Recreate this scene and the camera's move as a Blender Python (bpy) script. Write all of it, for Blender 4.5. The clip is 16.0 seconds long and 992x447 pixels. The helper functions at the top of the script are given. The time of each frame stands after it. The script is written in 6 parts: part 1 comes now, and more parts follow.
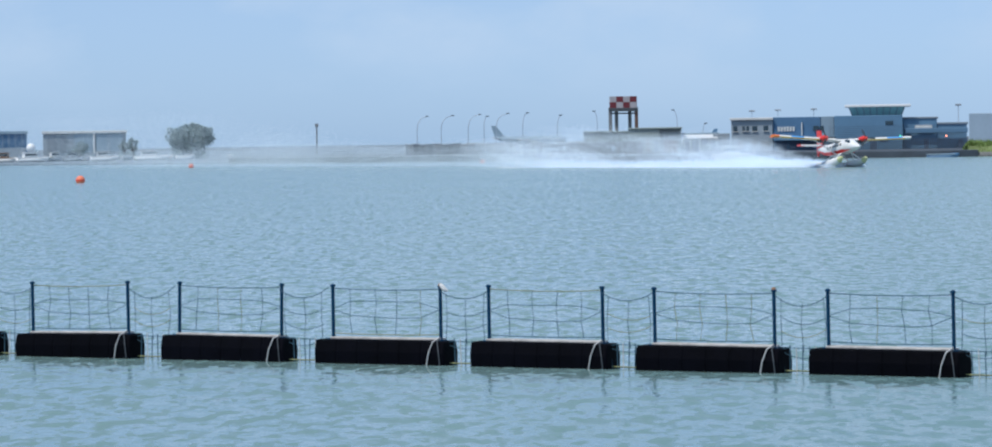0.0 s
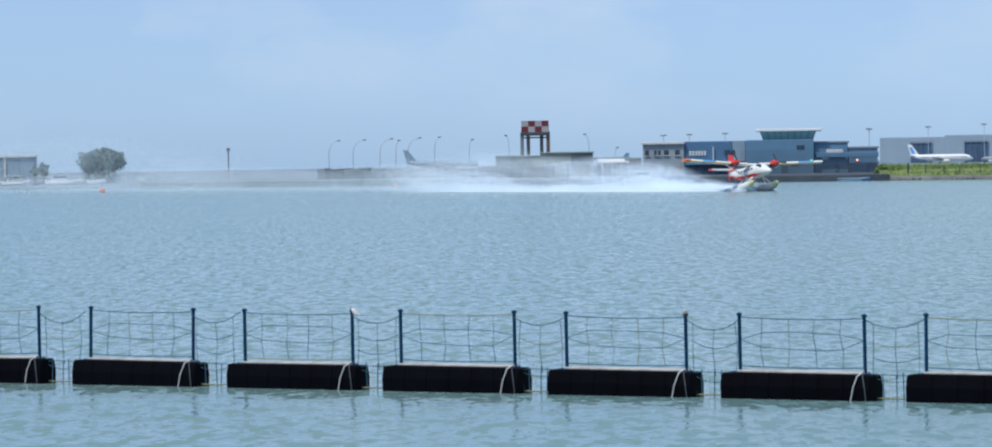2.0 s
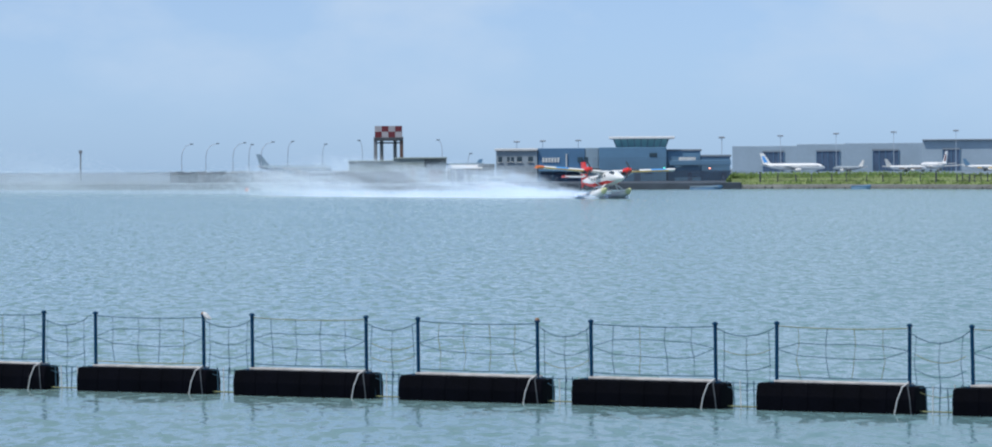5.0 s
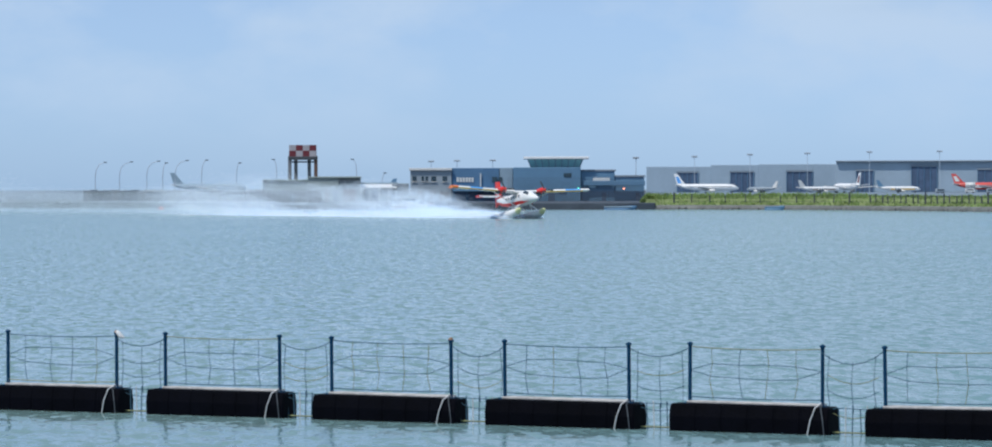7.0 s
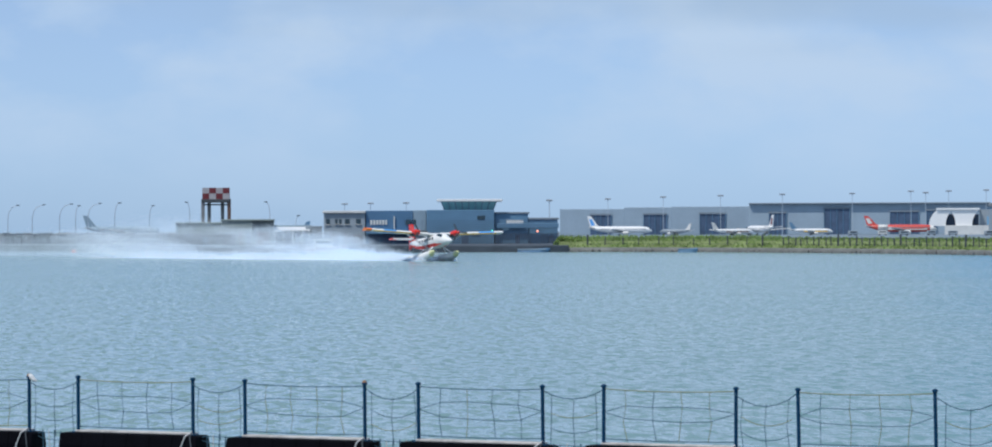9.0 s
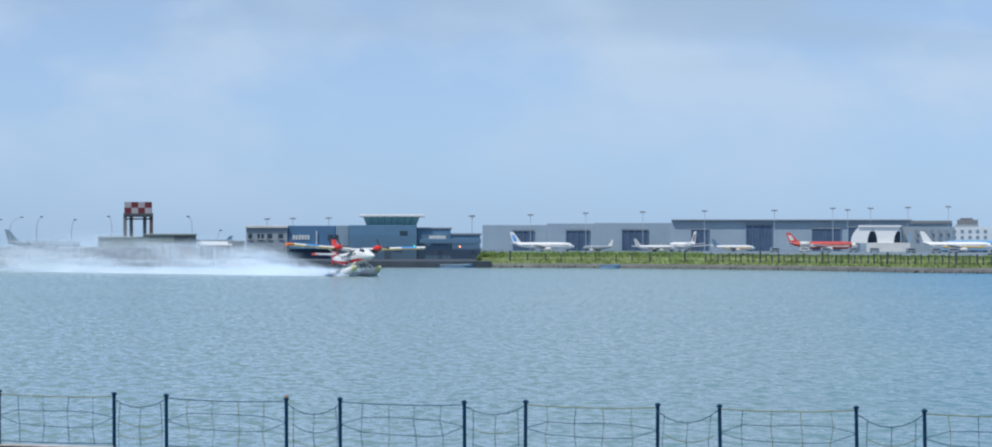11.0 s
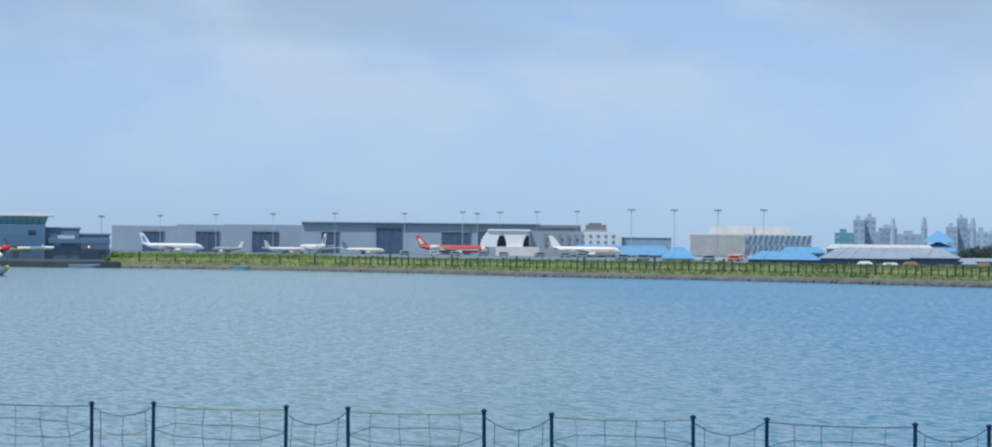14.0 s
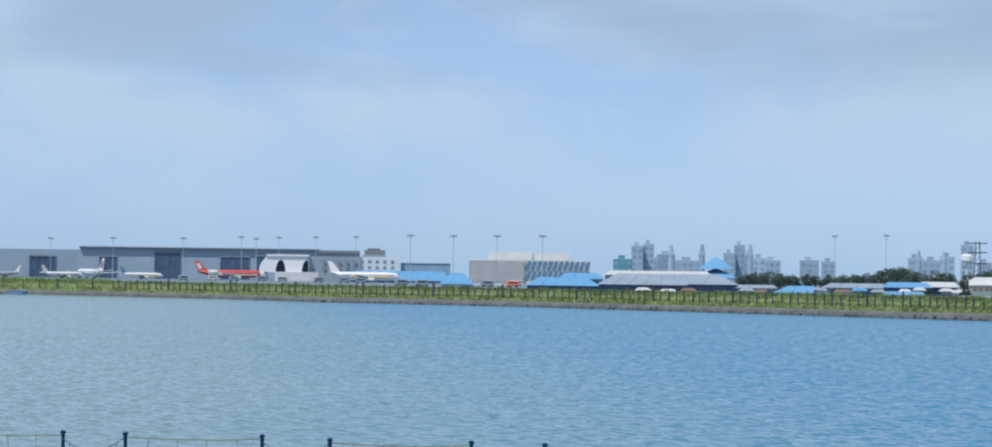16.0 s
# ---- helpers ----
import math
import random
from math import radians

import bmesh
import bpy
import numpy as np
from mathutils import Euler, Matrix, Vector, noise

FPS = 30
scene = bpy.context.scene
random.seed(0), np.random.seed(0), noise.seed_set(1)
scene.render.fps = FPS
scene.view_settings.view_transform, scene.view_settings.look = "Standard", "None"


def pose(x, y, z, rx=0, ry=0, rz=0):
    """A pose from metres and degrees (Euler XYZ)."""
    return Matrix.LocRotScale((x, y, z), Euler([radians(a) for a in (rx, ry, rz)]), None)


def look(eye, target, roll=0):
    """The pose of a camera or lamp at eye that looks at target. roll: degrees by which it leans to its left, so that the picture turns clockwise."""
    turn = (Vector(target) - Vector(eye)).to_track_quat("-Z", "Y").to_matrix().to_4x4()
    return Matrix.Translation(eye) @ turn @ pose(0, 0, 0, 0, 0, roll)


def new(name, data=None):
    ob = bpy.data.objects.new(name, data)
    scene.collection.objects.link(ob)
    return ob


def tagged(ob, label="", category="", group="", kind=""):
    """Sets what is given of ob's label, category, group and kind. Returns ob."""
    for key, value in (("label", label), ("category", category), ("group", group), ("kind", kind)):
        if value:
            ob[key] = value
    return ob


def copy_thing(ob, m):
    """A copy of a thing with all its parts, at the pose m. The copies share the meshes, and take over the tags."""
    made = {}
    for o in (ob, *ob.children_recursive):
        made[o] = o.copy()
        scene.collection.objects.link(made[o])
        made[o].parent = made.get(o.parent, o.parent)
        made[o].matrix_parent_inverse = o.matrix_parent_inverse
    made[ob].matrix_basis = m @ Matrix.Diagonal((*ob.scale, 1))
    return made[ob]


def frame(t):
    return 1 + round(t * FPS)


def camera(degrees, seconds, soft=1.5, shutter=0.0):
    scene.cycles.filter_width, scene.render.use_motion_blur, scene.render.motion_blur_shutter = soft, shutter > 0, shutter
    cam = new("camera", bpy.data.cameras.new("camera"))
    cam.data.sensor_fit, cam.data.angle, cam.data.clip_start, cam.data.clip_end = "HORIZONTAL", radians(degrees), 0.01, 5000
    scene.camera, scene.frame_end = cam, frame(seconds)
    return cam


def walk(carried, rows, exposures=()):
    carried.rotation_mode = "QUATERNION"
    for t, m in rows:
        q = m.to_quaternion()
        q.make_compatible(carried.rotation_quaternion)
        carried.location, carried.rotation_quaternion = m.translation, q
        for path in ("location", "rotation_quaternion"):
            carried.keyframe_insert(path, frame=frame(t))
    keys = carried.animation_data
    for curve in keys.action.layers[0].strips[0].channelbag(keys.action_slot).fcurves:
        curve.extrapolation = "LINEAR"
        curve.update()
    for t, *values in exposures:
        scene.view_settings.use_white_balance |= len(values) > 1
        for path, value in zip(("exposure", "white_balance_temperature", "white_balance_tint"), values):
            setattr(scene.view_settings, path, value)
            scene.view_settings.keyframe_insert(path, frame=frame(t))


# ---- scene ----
# A lagoon beside an airport: a float barrier near by, a seaplane under way, quay, hangars and a town behind.
EYE = (0.0, 0.0, 4.4)
cam = camera(14.0, 16.0, soft=1.9)
# seconds, heading to the right, tilt and lean in degrees
TURNS = [
    (0.0, 0.0000, -1.1845, -0.875),
    (0.5, 0.3047, -1.1344, -1.041),
    (1.0, 0.6324, -1.0936, -0.917),
    (1.5, 0.9336, -0.9983, -0.835),
    (2.0, 1.2548, -0.8586, -0.899),
    (2.5, 1.5821, -0.7113, -0.849),
    (3.0, 1.9635, -0.5670, -0.637),
    (3.1, 2.0418, -0.6014, -0.614),
    (3.2, 2.1170, -0.7027, -0.592),
    (3.3, 2.1919, -0.8578, -0.569),
    (3.4, 2.2671, -0.9949, -0.547),
    (3.5, 2.3436, -1.0176, -0.524),
    (4.0, 2.6872, -0.8944, -0.451),
    (6.5, 4.2782, -0.7060, -0.193),
    (7.0, 4.5643, -0.5286, -0.131),
    (7.5, 4.8647, -0.3687, -0.155),
    (8.0, 5.1680, -0.1982, -0.038),
    (8.5, 5.4786, -0.0346, -0.130),
    (9.0, 5.7918, 0.0714, -0.186),
    (11.5, 7.2242, 0.3095, 0.027),
    (12.0, 7.6270, 0.3289, -0.018),
    (12.5, 8.0643, 0.4182, 0.114),
    (12.7, 8.2492, 0.4481, 0.209),
    (12.9, 8.6836, 0.4621, 0.304),
    (13.0, 9.0466, 0.4252, 0.351),
    (13.1, 9.4811, 0.3818, 0.408),
    (13.3, 10.2916, 0.2694, 0.523),
    (13.5, 10.8980, 0.2752, 0.637),
    (14.0, 12.1304, 0.3492, 0.570),
    (14.2, 12.4331, 0.4009, 0.562),
    (14.5, 12.7421, 0.4682, 0.551),
    (14.8, 13.0464, 0.5388, 0.579),
    (15.0, 13.3243, 0.5629, 0.597),
    (15.2, 13.7435, 0.5992, 0.642),
    (15.5, 14.4455, 0.6465, 0.709),
    (15.8, 14.9086, 0.7067, 0.729),
    (16.0, 15.2578, 0.7463, 0.742),
]


def aim(heading, tilt, lean):
    h, p = radians(heading), radians(tilt)
    target = (EYE[0] + math.sin(h) * math.cos(p), EYE[1] + math.cos(h) * math.cos(p), EYE[2] + math.sin(p))
    return look(EYE, target, lean)


walk(cam, [(t, aim(h, p, l)) for t, h, p, l in TURNS], exposures=[(0.0, 0.30), (16.0, 0.22)])

# ---- world, sun ----
SUN_HEADING, SUN_HEIGHT = -128.0, 58.0
world = bpy.data.worlds.new("sky")
scene.world = world
world.use_nodes = True
wn, wl = world.node_tree.nodes, world.node_tree.links
wn.clear()
w_out = wn.new("ShaderNodeOutputWorld")
w_bg = wn.new("ShaderNodeBackground")
w_sky = wn.new("ShaderNodeTexSky")
w_sky.sky_type = "NISHITA"
w_sky.sun_disc = False
w_sky.sun_elevation = radians(SUN_HEIGHT)
w_sky.sun_rotation = radians(SUN_HEADING)
w_sky.air_density, w_sky.dust_density, w_sky.ozone_density = 1.0, 0.3, 3.0
w_co = wn.new("ShaderNodeTexCoord")
w_map = wn.new("ShaderNodeMapping")
w_map.inputs["Scale"].default_value = (1.0, 1.0, 1.9)
w_n = wn.new("ShaderNodeTexNoise")
w_n.inputs["Scale"].default_value = 17.0
w_n.inputs["Detail"].default_value = 6.0
w_n.inputs["Roughness"].default_value = 0.54
w_r = wn.new("ShaderNodeValToRGB")
w_r.color_ramp.elements[0].position, w_r.color_ramp.elements[1].position = 0.45, 0.66
w_mulc = wn.new("ShaderNodeMath")
w_mulc.operation = "MULTIPLY"
w_mulc.inputs[1].default_value = 1.0
w_tint = wn.new("ShaderNodeMix")
w_tint.data_type, w_tint.blend_type = "RGBA", "MULTIPLY"
w_tint.inputs["Factor"].default_value = 1.0
w_sep = wn.new("ShaderNodeSeparateXYZ")
w_low = wn.new("ShaderNodeValToRGB")
w_low.color_ramp.elements[0].position, w_low.color_ramp.elements[1].position = 0.0, 0.075
w_low.color_ramp.elements[0].color = (0.595, 0.905, 1.67, 1)
w_low.color_ramp.elements[1].color = (0.71, 0.79, 1.12, 1)
w_low.color_ramp.elements.new(0.18).color = (1.2, 1.26, 1.4, 1)
w_low.color_ramp.elements.new(0.4).color = (1.12, 1.08, 1.02, 1)
wl.new(w_co.outputs["Generated"], w_sep.inputs[0])
wl.new(w_sep.outputs["Z"], w_low.inputs["Fac"])
wl.new(w_low.outputs["Color"], w_tint.inputs["B"])
w_mix = wn.new("ShaderNodeMix")
w_mix.data_type = "RGBA"
w_mix.inputs["B"].default_value = (4.9, 6.35, 8.3, 1)
wl.new(w_co.outputs["Generated"], w_map.inputs["Vector"])
wl.new(w_map.outputs["Vector"], w_n.inputs["Vector"])
w_more = wn.new("ShaderNodeMath")
w_more.operation = "MULTIPLY_ADD"
w_more.inputs[1].default_value = 0.32
wl.new(w_sep.outputs["X"], w_more.inputs[0])
wl.new(w_n.outputs["Fac"], w_more.inputs[2])
wl.new(w_more.outputs[0], w_r.inputs["Fac"])
wl.new(w_r.outputs["Color"], w_mulc.inputs[0])
wl.new(w_sky.outputs["Color"], w_tint.inputs["A"])
w_lift = wn.new("ShaderNodeMapRange")
w_lift.interpolation_type = "SMOOTHSTEP"
w_lift.inputs["From Min"].default_value, w_lift.inputs["From Max"].default_value = 0.0, 0.05
w_lift.inputs["To Min"].default_value = 0.12
w_both = wn.new("ShaderNodeMath")
w_both.operation = "MULTIPLY"
wl.new(w_sep.outputs["Z"], w_lift.inputs["Value"])
wl.new(w_mulc.outputs[0], w_both.inputs[0])
wl.new(w_lift.outputs["Result"], w_both.inputs[1])
wl.new(w_both.outputs[0], w_mix.inputs["Factor"])
wl.new(w_tint.outputs["Result"], w_mix.inputs["A"])
wl.new(w_mix.outputs["Result"], w_bg.inputs["Color"])
# broad grey-blue undersides higher up
w_n2 = wn.new("ShaderNodeTexNoise")
w_n2.inputs["Scale"].default_value, w_n2.inputs["Detail"].default_value = 6.0, 3.0
w_map2 = wn.new("ShaderNodeMapping")
w_map2.inputs["Scale"].default_value = (1.0, 1.0, 5.0)
w_map2.inputs["Location"].default_value = (0.35, 0.1, 0.0)
w_r2 = wn.new("ShaderNodeMapRange")
w_r2.interpolation_type = "SMOOTHSTEP"
w_r2.inputs["From Min"].default_value, w_r2.inputs["From Max"].default_value = 0.47, 0.62
w_h2 = wn.new("ShaderNodeMapRange")
w_h2.interpolation_type = "SMOOTHSTEP"
w_h2.inputs["From Min"].default_value, w_h2.inputs["From Max"].default_value = 0.035, 0.065
w_m2 = wn.new("ShaderNodeMath")
w_m2.operation = "MULTIPLY"
w_mix2 = wn.new("ShaderNodeMix")
w_mix2.data_type = "RGBA"
w_mix2.inputs["B"].default_value = (3.6, 5.0, 6.9, 1)
wl.new(w_co.outputs["Generated"], w_map2.inputs["Vector"])
wl.new(w_map2.outputs["Vector"], w_n2.inputs["Vector"])
w_east = wn.new("ShaderNodeMath")
w_east.operation = "MULTIPLY_ADD"
w_east.inputs[1].default_value, w_east.inputs[2].default_value = 0.45, -0.045
w_sum = wn.new("ShaderNodeMath")
w_sum.operation = "ADD"
wl.new(w_sep.outputs["X"], w_east.inputs[0])
wl.new(w_n2.outputs["Fac"], w_sum.inputs[0])
wl.new(w_east.outputs[0], w_sum.inputs[1])
wl.new(w_sum.outputs[0], w_r2.inputs["Value"])
wl.new(w_sep.outputs["Z"], w_h2.inputs["Value"])
wl.new(w_r2.outputs["Result"], w_m2.inputs[0])
wl.new(w_h2.outputs["Result"], w_m2.inputs[1])
wl.new(w_m2.outputs[0], w_mix2.inputs["Factor"])
wl.new(w_mix.outputs["Result"], w_mix2.inputs["A"])
wl.new(w_mix2.outputs["Result"], w_bg.inputs["Color"])
w_bg.inputs["Strength"].default_value = 0.085
wl.new(w_bg.outputs["Background"], w_out.inputs["Surface"])

sun = new("sun", bpy.data.lights.new("sun", "SUN"))
sun.data.energy, sun.data.angle, sun.data.color = 2.6, radians(0.6), (1.0, 0.97, 0.92)
sh, se = radians(SUN_HEADING), radians(SUN_HEIGHT)
sun.matrix_basis = look((500 * math.sin(sh) * math.cos(se), 500 * math.cos(sh) * math.cos(se), 500 * math.sin(se)), (0, 0, 0))


# ---- materials ----
def mat(name, color, rough=0.6, metal=0.0, var=0.12, scale=1.0, bump=0.0, fine=6.0, each=0.0, glow=0.0):
    """A surface with stains at one scale and grain at a finer one; each: how far single pieces differ."""
    m = bpy.data.materials.new(name)
    m.use_nodes = True
    n, l = m.node_tree.nodes, m.node_tree.links
    b = n["Principled BSDF"]
    b.inputs["Roughness"].default_value = rough
    b.inputs["Metallic"].default_value = metal
    co = n.new("ShaderNodeTexCoord")
    t1, t2 = n.new("ShaderNodeTexNoise"), n.new("ShaderNodeTexNoise")
    t1.inputs["Scale"].default_value, t1.inputs["Detail"].default_value = scale, 5
    t2.inputs["Scale"].default_value, t2.inputs["Detail"].default_value = scale * fine, 4
    l.new(co.outputs["Object"], t1.inputs["Vector"])
    l.new(co.outputs["Object"], t2.inputs["Vector"])
    add = n.new("ShaderNodeMath")
    add.operation = "MULTIPLY_ADD"
    add.inputs[1].default_value = 0.5
    l.new(t2.outputs["Fac"], add.inputs[0])
    l.new(t1.outputs["Fac"], add.inputs[2])
    rng = n.new("ShaderNodeMapRange")
    rng.inputs["From Min"].default_value, rng.inputs["From Max"].default_value = 0.45, 1.05
    rng.inputs["To Min"].default_value, rng.inputs["To Max"].default_value = 1 - var, 1 + var
    l.new(add.outputs[0], rng.inputs["Value"])
    value = rng.outputs["Result"]
    if each:
        info = n.new("ShaderNodeObjectInfo")
        r2 = n.new("ShaderNodeMapRange")
        r2.inputs["To Min"].default_value, r2.inputs["To Max"].default_value = 1 - each, 1 + each
        l.new(info.outputs["Random"], r2.inputs["Value"])
        mu = n.new("ShaderNodeMath")
        mu.operation = "MULTIPLY"
        l.new(value, mu.inputs[0])
        l.new(r2.outputs["Result"], mu.inputs[1])
        value = mu.outputs[0]
    mix = n.new("ShaderNodeVectorMath")
    mix.operation = "SCALE"
    mix.inputs[0].default_value = color
    l.new(value, mix.inputs["Scale"])
    l.new(mix.outputs["Vector"], b.inputs["Base Color"])
    if bump:
        bp = n.new("ShaderNodeBump")
        bp.inputs["Strength"].default_value = bump
        bp.inputs["Distance"].default_value = 0.05
        l.new(t2.outputs["Fac"], bp.inputs["Height"])
        l.new(bp.outputs["Normal"], b.inputs["Normal"])
    if glow:
        b.inputs["Emission Color"].default_value = (*color, 1)
        b.inputs["Emission Strength"].default_value = glow
    return m


def water_material():
    m = bpy.data.materials.new("lagoon_water")
    m.use_nodes = True
    n, l = m.node_tree.nodes, m.node_tree.links
    b = n["Principled BSDF"]
    b.inputs["Roughness"].default_value = 0.12
    b.inputs["IOR"].default_value = 1.33
    co = n.new("ShaderNodeTexCoord")
    big = n.new("ShaderNodeTexNoise")
    big.inputs["Scale"].default_value = 0.012
    big.inputs["Detail"].default_value = 4
    l.new(co.outputs["Object"], big.inputs["Vector"])
    # shallow turquoise water to the west, deeper blue to the east
    sep = n.new("ShaderNodeSeparateXYZ")
    l.new(co.outputs["Object"], sep.inputs[0])
    depth = n.new("ShaderNodeMapRange")
    depth.interpolation_type = "SMOOTHSTEP"
    depth.inputs["From Min"].default_value, depth.inputs["From Max"].default_value = -22.0, 32.0
    slope = n.new("ShaderNodeMath")
    slope.operation = "MULTIPLY_ADD"
    slope.inputs[1].default_value = -0.2
    l.new(sep.outputs["Y"], slope.inputs[0])
    l.new(sep.outputs["X"], slope.inputs[2])
    l.new(slope.outputs[0], depth.inputs["Value"])
    part_n = n.new("ShaderNodeMath")
    part_n.operation = "MULTIPLY"
    part_n.inputs[1].default_value = 0.3
    l.new(big.outputs["Fac"], part_n.inputs[0])
    mixd = n.new("ShaderNodeMath")
    mixd.operation = "MULTIPLY_ADD"
    mixd.inputs[1].default_value = 0.75
    l.new(depth.outputs["Result"], mixd.inputs[0])
    l.new(part_n.outputs[0], mixd.inputs[2])
    ramp = n.new("ShaderNodeValToRGB")
    ramp.color_ramp.elements[0].position, ramp.color_ramp.elements[1].position = 0.12, 0.85
    ramp.color_ramp.elements[0].color = (0.165, 0.265, 0.26, 1)
    ramp.color_ramp.elements[1].color = (0.002, 0.17, 0.31, 1)
    ramp.color_ramp.elements.new(0.42).color = (0.135, 0.245, 0.26, 1)
    l.new(mixd.outputs[0], ramp.inputs["Fac"])
    l.new(ramp.outputs["Color"], b.inputs["Base Color"])
    geo = n.new("ShaderNodeNewGeometry")
    # added constant lean to the eye: mirrors the sky as flat-angle facets would
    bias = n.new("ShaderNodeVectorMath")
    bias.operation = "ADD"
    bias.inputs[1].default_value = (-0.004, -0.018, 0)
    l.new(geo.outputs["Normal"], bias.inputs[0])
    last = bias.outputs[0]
    # wavelets at five lengths, each leaning the surface a little
    for sx, sy, lean, rot in ((0.05, 0.05, 0.03, 0), (0.55, 0.3, 0.08, 9), (1.9, 0.75, 0.16, -6), (3.9, 1.7, 0.20, 8), (9.0, 5.0, 0.20, -12)):
        mp = n.new("ShaderNodeMapping")
        mp.inputs["Rotation"].default_value = (0, 0, radians(rot))
        mp.inputs["Scale"].default_value = (sx, sy, 1)
        l.new(co.outputs["Object"], mp.inputs["Vector"])
        t = n.new("ShaderNodeTexNoise")
        t.inputs["Scale"].default_value, t.inputs["Detail"].default_value = 1.0, 1.0
        l.new(mp.outputs["Vector"], t.inputs["Vector"])
        sub = n.new("ShaderNodeVectorMath")
        sub.operation = "SUBTRACT"
        sub.inputs[1].default_value = (0.5, 0.5, 0.5)
        l.new(t.outputs["Color"], sub.inputs[0])
        mul = n.new("ShaderNodeVectorMath")
        mul.operation = "MULTIPLY_ADD"
        mul.inputs[1].default_value = (lean, lean, 0)
        l.new(sub.outputs[0], mul.inputs[0])
        l.new(last, mul.inputs[2])
        last = mul.outputs[0]
    # short steep faces of the chop, sparse and leaning towards the south
    for sx, sy, lo, hi, lean in ((1.9, 0.62, 0.53, 0.68, -0.32), (3.6, 1.3, 0.54, 0.68, -0.34)):
        mp = n.new("ShaderNodeMapping")
        mp.inputs["Rotation"].default_value = (0, 0, radians(-5))
        mp.inputs["Location"].default_value = (3.7, 1.9, 0)
        mp.inputs["Scale"].default_value = (sx, sy, 1)
        l.new(co.outputs["Object"], mp.inputs["Vector"])
        t = n.new("ShaderNodeTexNoise")
        t.inputs["Scale"].default_value, t.inputs["Detail"].default_value = 1.0, 2.0
        l.new(mp.outputs["Vector"], t.inputs["Vector"])
        steep = n.new("ShaderNodeMapRange")
        steep.inputs["From Min"].default_value, steep.inputs["From Max"].default_value = lo, hi
        steep.inputs["To Min"].default_value, steep.inputs["To Max"].default_value = 0.0, lean
        l.new(t.outputs["Fac"], steep.inputs["Value"])
        face = n.new("ShaderNodeCombineXYZ")
        l.new(steep.outputs["Result"], face.inputs["Y"])
        both = n.new("ShaderNodeVectorMath")
        both.operation = "ADD"
        l.new(last, both.inputs[0])
        l.new(face.outputs[0], both.inputs[1])
        last = both.outputs[0]
    # the barrier takes the chop off a strip of water in its lee
    lee = n.new("ShaderNodeVectorMath")
    lee.operation = "DOT_PRODUCT"
    lee.inputs[1].default_value = (-0.5636, -0.82605, 0)
    l.new(co.outputs["Object"], lee.inputs[0])
    calm = n.new("ShaderNodeMapRange")
    calm.interpolation_type = "SMOOTHSTEP"
    calm.inputs["From Min"].default_value, calm.inputs["From Max"].default_value = -63.9, -55.0
    calm.inputs["To Min"].default_value, calm.inputs["To Max"].default_value = 0.30, 0.62
    l.new(lee.outputs["Value"], calm.inputs["Value"])
    outer = n.new("ShaderNodeMapRange")
    outer.inputs["From Min"].default_value, outer.inputs["From Max"].default_value = -66.0, -64.6
    outer.inputs["To Min"].default_value, outer.inputs["To Max"].default_value = 0.85, 0.0
    l.new(lee.outputs["Value"], outer.inputs["Value"])
    most = n.new("ShaderNodeMath")
    most.operation = "MAXIMUM"
    l.new(calm.outputs["Result"], most.inputs[0])
    l.new(outer.outputs["Result"], most.inputs[1])
    flat = n.new("ShaderNodeCombineXYZ")
    flat.inputs["Z"].default_value = 1.0
    l.new(most.outputs[0], flat.inputs["X"])
    l.new(most.outputs[0], flat.inputs["Y"])
    damp = n.new("ShaderNodeVectorMath")
    damp.operation = "MULTIPLY"
    l.new(last, damp.inputs[0])
    l.new(flat.outputs[0], damp.inputs[1])
    # added lean to the south on the calmer strip, shortening the floats' reflection
    near = n.new("ShaderNodeMapRange")
    near.inputs["From Min"].default_value, near.inputs["From Max"].default_value = -64.7, -64.3
    near.inputs["To Min"].default_value, near.inputs["To Max"].default_value = 0.0, -0.032
    l.new(lee.outputs["Value"], near.inputs["Value"])
    # open eastern water: an added lean mirrors less sky, shows more own colour
    east_lean = n.new("ShaderNodeMath")
    east_lean.operation = "MULTIPLY_ADD"
    east_lean.inputs[1].default_value = -0.045
    l.new(depth.outputs["Result"], east_lean.inputs[0])
    l.new(near.outputs["Result"], east_lean.inputs[2])
    tilt = n.new("ShaderNodeCombineXYZ")
    l.new(east_lean.outputs[0], tilt.inputs["Y"])
    lean_in = n.new("ShaderNodeVectorMath")
    lean_in.operation = "ADD"
    l.new(damp.outputs[0], lean_in.inputs[0])
    l.new(tilt.outputs[0], lean_in.inputs[1])
    last = lean_in.outputs[0]
    nrm = n.new("ShaderNodeVectorMath")
    nrm.operation = "NORMALIZE"
    l.new(last, nrm.inputs[0])
    l.new(nrm.outputs[0], b.inputs["Normal"])
    return m


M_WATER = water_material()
M_LAND = mat("land_tarmac", (0.175, 0.225, 0.27), 0.9, var=0.3, scale=0.02)
M_QUAY = mat("quay_concrete", (0.15, 0.185, 0.205), 0.9, var=0.25, scale=0.15, bump=0.3)
M_REVET = mat("revetment_concrete", (0.15, 0.155, 0.145), 0.95, var=0.4, scale=0.3, bump=0.5)
M_ROCK = mat("edge_stone", (0.15, 0.145, 0.14), 0.95, var=0.4, scale=0.3, bump=0.5, each=0.25)
M_GRASS_SOIL = mat("grassy_soil", (0.18, 0.225, 0.085), 1.0, var=0.35, scale=0.12)
M_GRASS = mat("grass_blades", (0.25, 0.35, 0.11), 0.8, var=0.45, scale=0.15)
